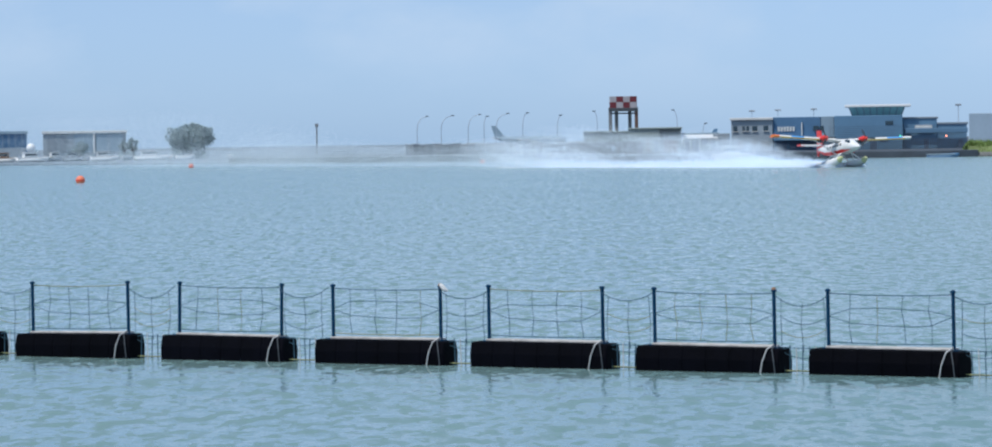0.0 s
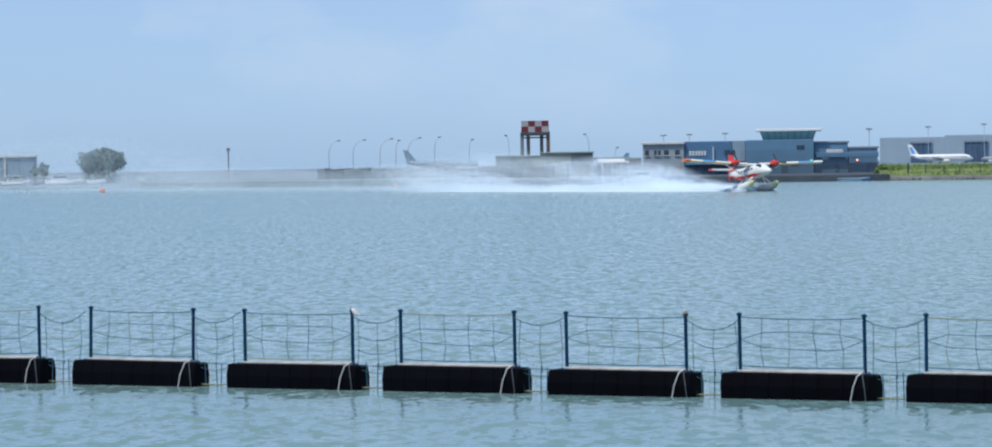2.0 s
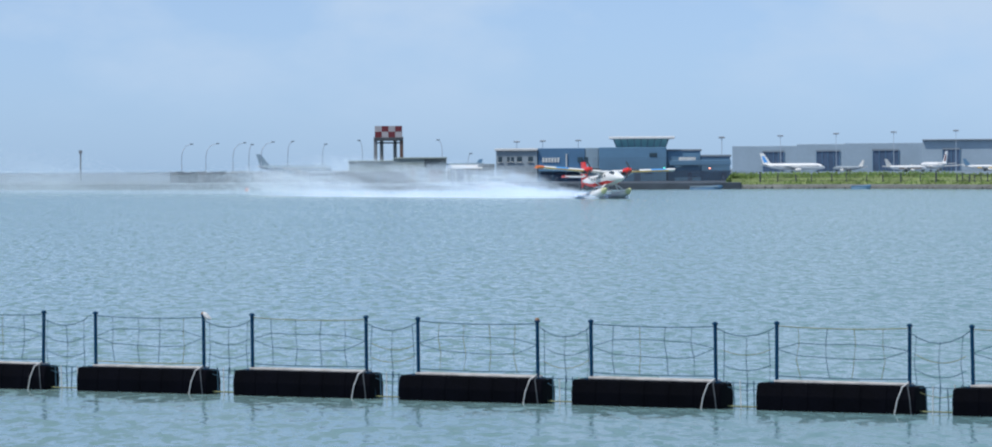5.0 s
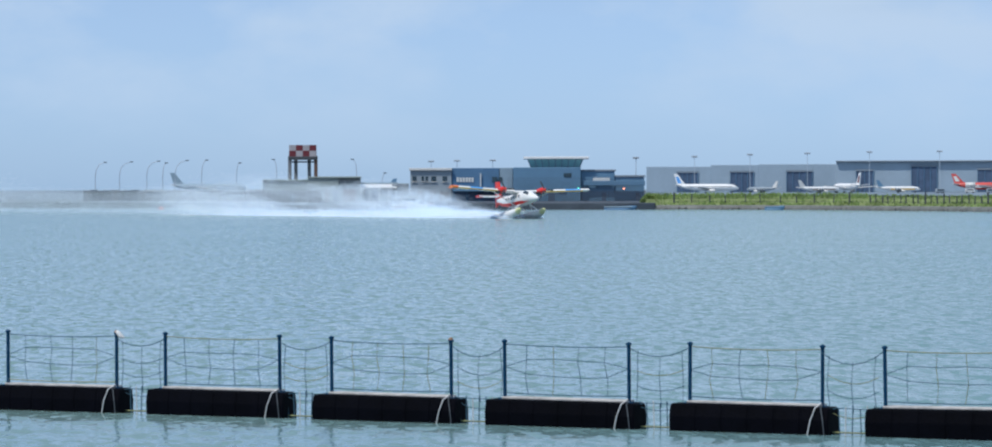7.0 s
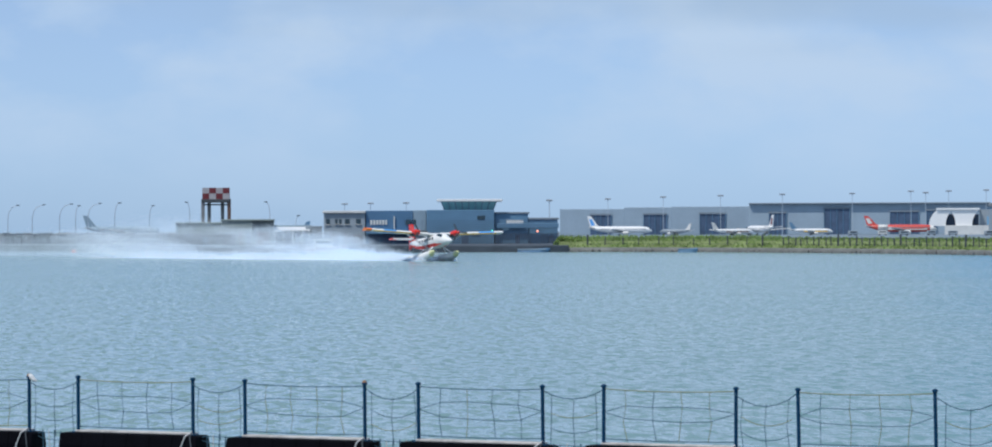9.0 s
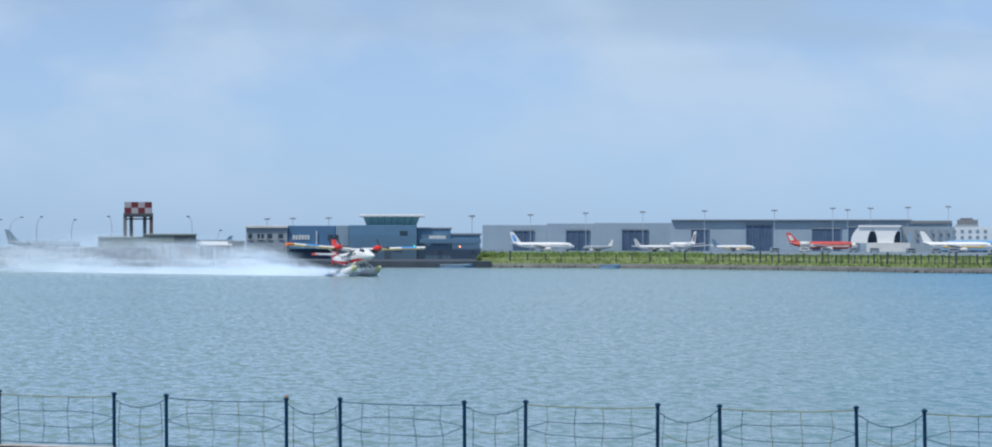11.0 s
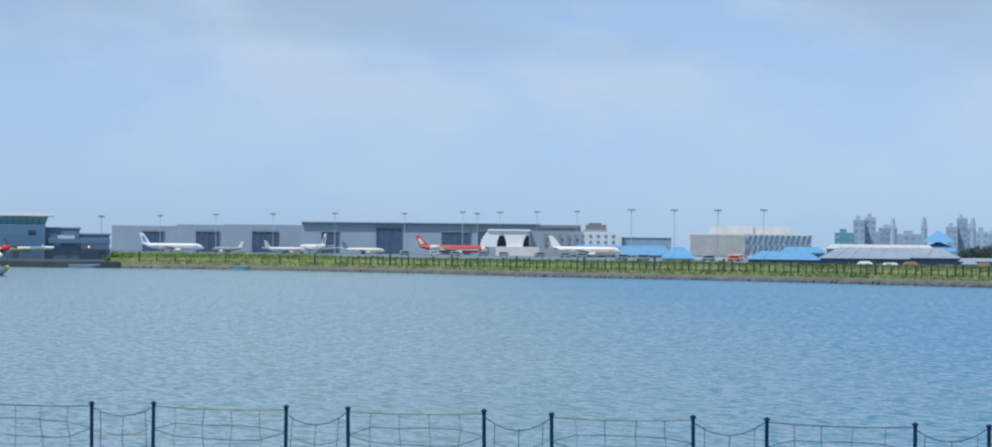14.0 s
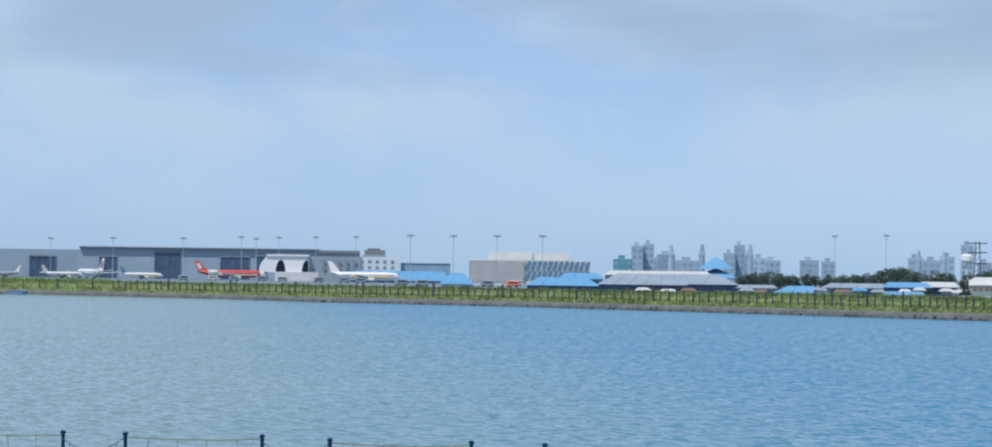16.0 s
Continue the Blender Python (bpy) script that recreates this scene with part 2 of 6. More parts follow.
M_WHITE = mat("white_paint", (0.8, 0.8, 0.79), 0.4, var=0.05)
M_OFFWHITE = mat("weathered_white", (0.62, 0.62, 0.60), 0.6, var=0.12, scale=0.3)
M_CREAM = mat("cream_render", (0.26, 0.31, 0.295), 0.85, var=0.15, scale=0.4)
M_BLUEWALL = mat("slate_blue_cladding", (0.105, 0.22, 0.34), 0.6, var=0.1, scale=0.3)
M_DEEPBLUE = mat("deep_blue_cladding", (0.075, 0.17, 0.29), 0.55, var=0.1, scale=0.3)
M_PALEBLUE = mat("pale_blue_cladding", (0.24, 0.33, 0.40), 0.6, var=0.08, scale=0.3)
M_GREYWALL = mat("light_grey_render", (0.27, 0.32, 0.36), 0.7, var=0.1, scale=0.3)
M_HANGAR = mat("hangar_sheeting", (0.295, 0.375, 0.445), 0.55, var=0.08, scale=0.1)
M_HANGAR_ROOF = mat("hangar_eave", (0.20, 0.24, 0.28), 0.6, var=0.1, scale=0.1)
# dark doors and panels; also shade inside openings and under roofs, as colour
M_DARK = mat("dark_panel_and_shade", (0.06, 0.10, 0.17), 0.6, var=0.3, scale=0.2)
M_GLASS = mat("tinted_glass", (0.025, 0.05, 0.07), 0.08, var=0.15, scale=0.5)
M_CABGLASS = mat("pale_green_glass", (0.34, 0.62, 0.62), 0.3, var=0.15, scale=0.5)
M_ROOF_BLUE = mat("blue_sheet_roof", (0.13, 0.35, 0.58), 0.6, var=0.12, scale=0.2)
M_ROOF_GREY = mat("grey_sheet_roof", (0.30, 0.36, 0.42), 0.5, var=0.15, scale=0.15)
M_STEEL = mat("galvanised_steel", (0.36, 0.38, 0.40), 0.45, 0.6, var=0.15)
M_DARKSTEEL = mat("dark_painted_steel", (0.06, 0.07, 0.08), 0.6, var=0.25)
M_RUST = mat("brown_steel", (0.12, 0.07, 0.055), 0.7, var=0.3)
M_AIRRED = mat("bright_red_paint", (0.72, 0.03, 0.02), 0.35, var=0.06)
M_PALERED = mat("faded_red_paint", (0.58, 0.075, 0.06), 0.4, var=0.15, scale=0.3)
M_ORANGE = mat("orange_buoy_plastic", (0.85, 0.22, 0.12), 0.4, var=0.1)
M_YELLOW = mat("yellow_paint", (0.85, 0.50, 0.03), 0.4, var=0.08)
M_SKYBLUE = mat("sky_blue_paint", (0.10, 0.36, 0.78), 0.4, var=0.08)
M_TIPORANGE = mat("orange_paint", (0.85, 0.20, 0.03), 0.4, var=0.08)
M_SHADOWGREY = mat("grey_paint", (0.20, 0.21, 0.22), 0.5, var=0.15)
M_FLOAT = mat("black_plastic", (0.0016, 0.0018, 0.0040), 0.65, var=0.45, scale=3, bump=0.15, each=0.2)
M_POST = mat("navy_painted_pipe", (0.002, 0.038, 0.09), 0.7, var=0.25, scale=4)
M_ROPE = mat("blue_green_rope", (0.035, 0.095, 0.14), 0.9, var=0.3, scale=5)
M_ROPE_Y = mat("yellow_rope", (0.20, 0.21, 0.10), 0.9, var=0.4, scale=5)
M_STRAP = mat("white_strap", (0.55, 0.55, 0.55), 0.8, var=0.2, scale=3)
M_DECK = mat("grey_plank", (0.47, 0.45, 0.43), 0.8, var=0.4, scale=3)
M_HEDGE = mat("dark_hedge_leaves", (0.075, 0.12, 0.045), 0.8, var=0.4, scale=0.4)
M_PALEYELLOW = mat("faded_pale_yellow", (0.66, 0.66, 0.36), 0.5, var=0.1)
M_LEAF = mat("tree_leaves", (0.085, 0.135, 0.105), 0.7, var=0.4, scale=0.4)
# leaf colour with the distance haze mixed in as pale grey
M_LEAF_GREY = mat("hazed_grey_leaves", (0.33, 0.415, 0.42), 0.8, var=0.3, scale=0.4)


def leafy(m, share=0.4):
    """Lets part of the light through the leaves."""
    n, l = m.node_tree.nodes, m.node_tree.links
    b, out = n["Principled BSDF"], n["Material Output"]
    tr, mx = n.new("ShaderNodeBsdfTranslucent"), n.new("ShaderNodeMixShader")
    l.new(b.inputs["Base Color"].links[0].from_socket, tr.inputs["Color"])
    mx.inputs["Fac"].default_value = share
    l.new(b.outputs[0], mx.inputs[1])
    l.new(tr.outputs[0], mx.inputs[2])
    l.new(mx.outputs[0], out.inputs["Surface"])


leafy(M_LEAF_GREY, 0.5)
leafy(M_LEAF, 0.3)
leafy(M_GRASS, 0.35)
M_BARK = mat("tree_bark", (0.12, 0.09, 0.06), 0.9, var=0.3, scale=2)
M_FOAM = mat("white_water", (0.85, 0.87, 0.88), 0.7, var=0.05)
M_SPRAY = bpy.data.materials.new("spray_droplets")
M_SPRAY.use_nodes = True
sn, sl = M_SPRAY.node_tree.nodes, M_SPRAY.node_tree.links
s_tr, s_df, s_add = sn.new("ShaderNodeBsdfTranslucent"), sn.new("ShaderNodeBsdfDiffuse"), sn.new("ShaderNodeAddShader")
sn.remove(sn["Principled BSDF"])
# reflected and passed light sum above one, so the mist is overbright by colour
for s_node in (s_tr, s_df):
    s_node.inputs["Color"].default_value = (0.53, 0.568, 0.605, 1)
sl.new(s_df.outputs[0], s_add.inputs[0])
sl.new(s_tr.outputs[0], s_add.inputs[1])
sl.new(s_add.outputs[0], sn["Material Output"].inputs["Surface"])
M_TEAL = mat("teal_cladding", (0.10, 0.29, 0.36), 0.6, var=0.1)
# town colours: pale blue of the distance haze mixed into the paint
M_CITY = mat("hazed_city_render", (0.31, 0.41, 0.51), 0.8, var=0.15, scale=0.05, each=0.2)
M_LOUVRE = mat("pale_stone_cladding", (0.60, 0.62, 0.61), 0.7, var=0.15, scale=0.15)
M_CITYWINDOW = mat("hazy_window", (0.25, 0.34, 0.44), 0.5, var=0.15, scale=0.1, each=0.15)
M_PALEGREY = mat("pale_grey_steel", (0.40, 0.46, 0.52), 0.6, var=0.1)
# same concrete as the quay, with the shadow on its face as colour
M_DARKQUAY = mat("shaded_quay_concrete", (0.055, 0.07, 0.09), 0.9, var=0.3, scale=0.15, bump=0.3)
M_CHECKRED = mat("faded_dark_red", (0.15, 0.022, 0.03), 0.6, var=0.2)
M_CHECKWHITE = mat("faded_pinkish_white", (0.38, 0.36, 0.38), 0.6, var=0.15)
M_FLOAT.node_tree.nodes["Principled BSDF"].inputs["Specular IOR Level"].default_value = 0.05
M_POST.node_tree.nodes["Principled BSDF"].inputs["Specular IOR Level"].default_value = 0.15
M_GREENLAMP = mat("green_lamp", (0.1, 0.9, 0.6), 0.3, glow=0.9)
M_REDLAMP = mat("red_lamp", (1.0, 0.35, 0.22), 0.3, glow=1.7)
M_BROWN = mat("brown_wood", (0.22, 0.13, 0.08), 0.7, var=0.3)

# ---- builders ----
F = 6385.0  # bearings and heights of arc are in 1/6385 radian


def bearing(u, d):
    return d * math.sin(u / F), d * math.cos(u / F)


def part(name, bm, material, parent=None, label=""):
    me = bpy.data.meshes.new(name)
    bm.to_mesh(me)
    bm.free()
    me.materials.append(material)
    ob = new(name, me)
    if parent:
        ob.parent = parent
    if label:
        ob["label"] = label
    return ob


def smooth(ob):
    for p in ob.data.polygons:
        p.use_smooth = True
    return ob


def thing(name, m, label, category, group="", kind=""):
    ob = new(name)
    ob.matrix_basis = m
    return tagged(ob, label, category, group, kind)


def add_box(bm, x0, x1, y0, y1, z0, z1, bevel=0.0):
    g = bmesh.ops.create_cube(bm, size=1.0)
    for v in g["verts"]:
        v.co = Vector(((x0 + x1) / 2 + v.co.x * (x1 - x0), (y0 + y1) / 2 + v.co.y * (y1 - y0), (z0 + z1) / 2 + v.co.z * (z1 - z0)))
    if bevel:
        es = list({e for v in g["verts"] for e in v.link_edges})
        bmesh.ops.bevel(bm, geom=es, offset=bevel, segments=1, affect="EDGES")
    return bm


def box(*a, bevel=0.0):
    return add_box(bmesh.new(), *a, bevel=bevel)


def add_tube(bm, pts, radii, n=8, cap=True):
    """A tube through points, with a radius at each."""
    pts = [Vector(p) for p in pts]
    if not hasattr(radii, "__len__"):
        radii = [radii] * len(pts)
    rings = []
    for i, p in enumerate(pts):
        d = (pts[min(i + 1, len(pts) - 1)] - pts[max(i - 1, 0)]).normalized()
        a = d.cross(Vector((0, 0, 1)))
        if a.length < 1e-3:
            a = d.cross(Vector((1, 0, 0)))
        a.normalize()
        b = d.cross(a)
        rings.append([bm.verts.new(p + radii[i] * (math.cos(2 * math.pi * k / n) * a + math.sin(2 * math.pi * k / n) * b)) for k in range(n)])
    for r0, r1 in zip(rings, rings[1:]):
        for k in range(n):
            bm.faces.new((r0[k], r0[(k + 1) % n], r1[(k + 1) % n], r1[k]))
    if cap:
        bm.faces.new(rings[0][::-1])
        bm.faces.new(rings[-1])
    return bm


def tube(pts, radii, n=8):
    return add_tube(bmesh.new(), pts, radii, n)


def loft(sections, n=16, cap=True):
    """Sections along x: (x, z, half width, half height)."""
    bm = bmesh.new()
    rings = [[bm.verts.new((x, w * math.cos(2 * math.pi * k / n), z + h * math.sin(2 * math.pi * k / n))) for k in range(n)] for x, z, w, h in sections]
    for r0, r1 in zip(rings, rings[1:]):
        for k in range(n):
            bm.faces.new((r0[k], r0[(k + 1) % n], r1[(k + 1) % n], r1[k]))
    if cap:
        bm.faces.new(rings[0][::-1])
        bm.faces.new(rings[-1])
    bmesh.ops.recalc_face_normals(bm, faces=bm.faces)
    return bm


def slab(outline, thick, axis):
    """A plate from an outline in two axes, thick along the third: axis 'y' takes (x, z), 'z' takes (x, y)."""
    bm = bmesh.new()
    put = (lambda a, b, c: (a, c, b)) if axis == "y" else (lambda a, b, c: (a, b, c))
    lo = [bm.verts.new(put(a, b, -thick / 2)) for a, b in outline]
    hi = [bm.verts.new(put(a, b, thick / 2)) for a, b in outline]
    bm.faces.new(lo)
    bm.faces.new(hi[::-1])
    for i in range(len(lo)):
        j = (i + 1) % len(lo)
        bm.faces.new((lo[i], hi[i], hi[j], lo[j]))
    bmesh.ops.recalc_face_normals(bm, faces=bm.faces)
    return bm


class Site:
    """A place at a bearing and a distance; its front faces the eye. x to the right, y away."""

    def __init__(self, u, d, turn=0.0, ground=0.0):
        self.u, self.d, self.ground = u, d, ground
        x, y = bearing(u, d)
        self.m = pose(x, y, 0, 0, 0, -math.degrees(u / F) + turn)

    def x(self, u):
        return (u - self.u) * self.d / F

    def z(self, e):
        return EYE[2] + (e - 132.0) * self.d / F

    def block(self, name, a, b, depth, material, parent, y=0.0, floor=None, label="", bevel=0.06):
        """A block between the corner bearings a (upper) and b (lower); floor: its own base height."""
        z0 = self.z(b[1]) if floor is None else floor
        return part(name, box(self.x(a[0]), self.x(b[0]), y, y + depth, z0, self.z(a[1]), bevel=bevel), material, parent, label)


# ---- water and land ----
bm = bmesh.new()
vs = [bm.verts.new(p) for p in ((-3200, -300, 0), (3200, -300, 0), (3200, 4900, 0), (-3200, 4900, 0))]
bm.faces.new(vs)
water = part("water", bm, M_WATER)
tagged(water, "rippled blue-green lagoon water", "water", kind="structure")

SHORE = [(-3200, 1300), (-900, 1000), (-746, 970), (-430, 905), (-79, 848), (81, 805), (207, 776), (409, 759), (563, 754), (717, 750), (815, 752), (982, 735), (1227, 683), (1427, 627), (1708, 590), (1941, 546), (2255, 494), (2460, 465), (3100, 395), (4200, 330)]


def shore_at(u):
    for (u0, d0), (u1, d1) in zip(SHORE, SHORE[1:]):
        if u <= u1:
            return d0 + (d1 - d0) * (u - u0) / (u1 - u0)
    return SHORE[-1][1]


def along(u, back=0.0):
    return bearing(u, shore_at(u) + back)


def shore_strip(us, profile):
    """A strip along the shore; profile: (metres back from the edge, height)."""
    bm = bmesh.new()
    rows = [[bm.verts.new((*along(u, b), z)) for b, z in profile] for u in us]
    for r0, r1 in zip(rows, rows[1:]):
        for k in range(len(profile) - 1):
            bm.faces.new((r0[k], r1[k], r1[k + 1], r0[k + 1]))
    bmesh.ops.recalc_face_normals(bm, faces=bm.faces)
    return bm


us = list(range(-3200, 4201, 50))
land = part("ground", shore_strip(us, [(3, -0.5), (3, 0.3), (400, 0.35), (4200, 0.4)]), M_LAND)
tagged(land, "flat grey airport ground behind the shore", "ground", kind="structure")
for name, u0, u1, mt, lab in (("quay_wall", -420, 61, M_QUAY, "pale concrete quay along the water"), ("quay_wall_dark", 60, 761, M_DARKQUAY, "concrete quay before the terminal, shadow put into its dark colour")):
    quay = part(name, shore_strip(list(range(u0, u1 + 10, 20)), [(0, -0.5), (0, 1.15), (0.4, 1.25), (130, 1.32), (130, 0.2)]), mt)
    tagged(quay, lab, "quay", kind="structure")
coping = part("quay_coping", shore_strip(list(range(90, 331, 20)), [(-0.35, 0.85), (-0.35, 1.22), (0.6, 1.31)]), M_GREYWALL)
tagged(coping, "pale concrete coping along the quay edge", "coping", kind="structure")
edge = part("shore_edge", shore_strip(list(range(750, 4201, 20)), [(0, -0.5), (0.15, 0.3), (0.5, 0.62), (2.6, 0.8), (4.0, 0.85)]), M_REVET)
tagged(edge, "dark grey stone revetment at the waterline", "revetment", kind="structure")
bank = part("grass_bank", shore_strip(list(range(745, 4201, 20)), [(2.6, 0.6), (4, 0.98), (8, 1.9), (12, 2.45), (16, 2.45), (24, 0.2)]), M_GRASS_SOIL)
tagged(bank, "yellow-green grassy bank", "bank", kind="structure")

# ---- the float barrier ----
BAR_DIR = Vector((0.82605, -0.5636, 0.0))
BAR_START = Vector((-3.375, 80.774, 0.0))
BAR_PITCH, POST_GAP = 3.8354, 2.603
DRIFT = {-2: -0.094, 0: 0.115, 1: 0.057, 2: 0.024, 3: -0.04, 4: -0.055, 5: -0.034, 6: -0.028, 7: 0.012, 8: 0.037}
BAR_TURN = math.degrees(math.atan2(BAR_DIR.y, BAR_DIR.x))


def float_unit(m):
    t = thing("barrier_float", m, "black plastic barrier float with two navy posts and rope netting", "float", "floats of the barrier")
    x0, x1 = -0.27, 2.80
    # moulded section: flat top, leaning shoulders, upright sides
    half = [(0.19, 0.484), (0.225, 0.462), (0.27, 0.262), (0.272, 0.235), (0.262, -0.02), (0.22, -0.1)]
    section = half + [(-y, z) for y, z in half[::-1]]
    rows = [(x0 - 0.025, 0.90), (x0 - 0.005, 0.97)]
    n = 6
    for i in range(n):
        a, b = x0 + (x1 - x0) * i / n, x0 + (x1 - x0) * (i + 1) / n
        rows += [(a + 0.012, 0.955 if i else 0.985), (a + 0.03, 1.0), (b - 0.03, 1.0), (b - 0.012, 0.955 if i < n - 1 else 0.985)]
    rows += [(x1 + 0.005, 0.97), (x1 + 0.025, 0.90)]
    bm = bmesh.new()
    rings = [[bm.verts.new((x, y * k, 0.2 + (z - 0.2) * k)) for y, z in section] for x, k in rows]
    for r0, r1 in zip(rings, rings[1:]):
        for k in range(len(section)):
            j = (k + 1) % len(section)
            bm.faces.new((r0[k], r0[j], r1[j], r1[k]))
    bm.faces.new(rings[0][::-1])
    bm.faces.new(rings[-1])
    bmesh.ops.recalc_face_normals(bm, faces=bm.faces)
    part("body", bm, M_FLOAT, t)
    part("deck_plank", box(-0.02, 2.62, -0.10, 0.17, 0.488, 0.53, bevel=0.01), M_DECK, t, "pale grey walkway plank")
    for x in (0.0, POST_GAP):
        p = part("post", tube([(x, 0, 0.42), (x, 0, 1.53)], 0.035, 8), M_POST, t, "navy painted steel post")
        part("post_cap", tube([(x, 0, 1.53), (x, 0, 1.56), (x, 0, 1.585)], [0.055, 0.055, 0.02], 8), M_POST, p)
        part("foot_plate", box(x - 0.09, x + 0.09, -0.09, 0.09, 0.475, 0.50, bevel=0.008), M_POST, p)
    part("strap", tube([(2.61, -0.05, 0.55), (2.57, -0.25, 0.47), (2.50, -0.30, 0.25), (2.44, -0.29, 0.0)], 0.013, 6), M_STRAP, t, "white lashing strap")
    part("strap", tube([(2.61, -0.05, 0.55), (2.68, -0.25, 0.47), (2.74, -0.30, 0.25), (2.76, -0.29, 0.0)], 0.012, 6), M_DARKSTEEL, t, "dark lashing strap")
    return t


def sag(a, b, drop, n=6):
    a, b = Vector(a), Vector(b)
    return [a.lerp(b, i / n) - Vector((0, 0, drop * 4 * (i / n) * (1 - i / n))) for i in range(n + 1)]


def netting(m, rnd, over):
    """Rope netting between two posts: over a float, or over the gap to the next one."""
    t = thing("rope_net", m, "sagging blue and yellow rope netting between barrier posts", "net", "nets of the barrier")
    w = POST_GAP if over else BAR_PITCH - POST_GAP
    r = 0.0072
    if over:
        part("head_rope", tube(sag((0, 0, 1.5), (w, 0, 1.5), 0.035), 0.0095, 5), M_ROPE_Y if rnd.random() < 0.35 else M_ROPE, t, "taut head rope")
        part("foot_rope", tube(sag((0, 0, 0.60), (w, 0, 0.60), 0.02), 0.010, 5), M_ROPE_Y if rnd.random() < 0.4 else M_ROPE, t)
        xs = [w * f + rnd.uniform(-0.04, 0.04) for f in (0.17, 0.385, 0.6, 0.81)]
        hi, lo = 1.21 + rnd.uniform(-0.03, 0.03), 0.92 + rnd.uniform(-0.03, 0.03)
        ring = (0, 0, 1.08)
        ring2 = (w, 0, 1.1)
        part("mesh_rope", tube([ring, (xs[0], 0, hi), (xs[1], 0, hi + rnd.uniform(-0.02, 0.02)), (xs[2], 0, hi), (xs[3], 0, hi - 0.02), ring2], r, 5), M_ROPE, t)
        part("mesh_rope", tube([ring, (xs[0], 0, lo + 0.03), (xs[1], 0, lo), (xs[2], 0, lo - 0.02), (xs[3], 0, lo), ring2], r, 5), M_ROPE, t)
        for x in xs:
            part("mesh_rope", tube([(x, 0, 1.48), (x + rnd.uniform(-0.04, 0.04), 0, 1.2), (x + rnd.uniform(-0.04, 0.04), 0, 0.9), (x + rnd.uniform(-0.05, 0.05), 0, 0.57)], r, 5), M_ROPE_Y if rnd.random() < 0.4 else M_ROPE, t)
    else:
        dz = rnd.uniform(0.16, 0.24)
        part("head_rope", tube(sag((0, 0, 1.45), (w, 0, 1.5), dz), 0.009, 5), M_ROPE, t)
        for z in (1.05, 0.78, 0.42):
            part("mesh_rope", tube(sag((0.14, 0, z), (w - 0.12, 0, z + rnd.uniform(-0.03, 0.05)), dz * 0.6), r, 5), M_ROPE if rnd.random() < 0.6 else M_ROPE_Y, t)
        for f, top in ((0.13, 1.38), (0.5, 1.28), (0.86, 1.4)):
            x = w * f
            part("mesh_rope", tube([(x, 0, top), (x + rnd.uniform(-0.05, 0.05), 0, 0.9), (x + rnd.uniform(-0.03, 0.03), 0, 0.4)], r, 5), M_ROPE, t)
        n = 9
        for i in range(n):
            x = 0.06 + (w - 0.12) * i / (n - 1)
            part("hanging_cord", tube([(x, 0, 0.5 + rnd.uniform(-0.05, 0.03)), (x + rnd.uniform(-0.03, 0.03), 0, -0.05)], 0.011, 5), M_ROPE if i % 3 else M_STRAP, t)
        part("picket_rope", tube([(-0.05, 0, 0.38), (w * 0.25, 0, 0.47), (w * 0.7, 0, 0.46), (w + 0.05, 0, 0.38)], 0.008, 5), M_ROPE, t)
        part("foot_rope", tube(sag((-0.2, 0, 0.06), (w + 0.2, 0, 0.06), 0.02), 0.014, 5), M_ROPE_Y, t)
    return t


rnd = random.Random(4)
first = None
for i in range(-4, 11):
    p = BAR_START + BAR_DIR * (BAR_PITCH * i + DRIFT.get(i, 0.0))
    m = pose(p.x, p.y, rnd.uniform(-0.02, 0.02), rnd.uniform(-1.5, 1.5), rnd.uniform(-0.7, 0.7), BAR_TURN + rnd.uniform(-1.5, 1.5))
    if first is None:
        first = float_unit(m)
    else:
        copy_thing(first, m)
    netting(m, rnd, True)
    if i in (0, 2):
        tag_at = m @ Matrix.Translation((POST_GAP, 0, 1.585))
        knot = thing("post_marker", tag_at, "white cloth and brown tape tied round a post top" if i == 0 else "brown tape tied round a post top", "marker", "post markers")
        part("tape", tube([(0, 0, -0.03), (0, 0, 0.0), (0, 0, 0.025)], [0.05, 0.045, 0.02], 9), M_BROWN, knot, "brown tape")
        if i == 0:
            part("cloth", tube([(0.03, -0.03, 0.0), (0.09, -0.05, -0.04), (0.15, -0.05, -0.10), (0.21, -0.04, -0.12)], [0.03, 0.05, 0.045, 0.015], 7), M_STRAP, knot, "white cloth end")
    g = BAR_START + BAR_DIR * (BAR_PITCH * i + DRIFT.get(i, 0.0) + POST_GAP)
    netting(pose(g.x, g.y, 0, 0, 0, BAR_TURN), rnd, False)

# ---- quay buildings ----
S = Site(560, 836)
G = 1.25
term = thing("terminal_building", S.m, "two-storey blue and grey waterside terminal with a glazed watch room", "building")
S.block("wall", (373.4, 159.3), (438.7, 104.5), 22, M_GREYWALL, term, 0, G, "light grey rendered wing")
S.block("roof", (371.5, 160.9), (439.4, 157.1), 22.6, M_OFFWHITE, term, -0.5)
S.block("wall", (439.4, 160.9), (514.3, 103.2), 22, M_DEEPBLUE, term, 0.4, G, "deep blue clad wing")
# side face of the terminal: its stronger sunlight is put into a paler blue
S.block("wall", (515.0, 161.2), (535.0, 100.6), 22, M_PALEBLUE, term, 0.1, G, "blue clad bay, paler to stand for its sunlit side face")
S.block("wall", (535.8, 161.6), (642.6, 98.0), 26, M_BLUEWALL, term, -1.5, G, "slate blue clad hall")
S.block("wall", (643.3, 157.0), (696.3, 97.1), 20, M_BLUEWALL, term, 0.2, G)
S.block("wall", (696.9, 147.5), (742.9, 96.3), 20, M_BLUEWALL, term, 0.5, G)
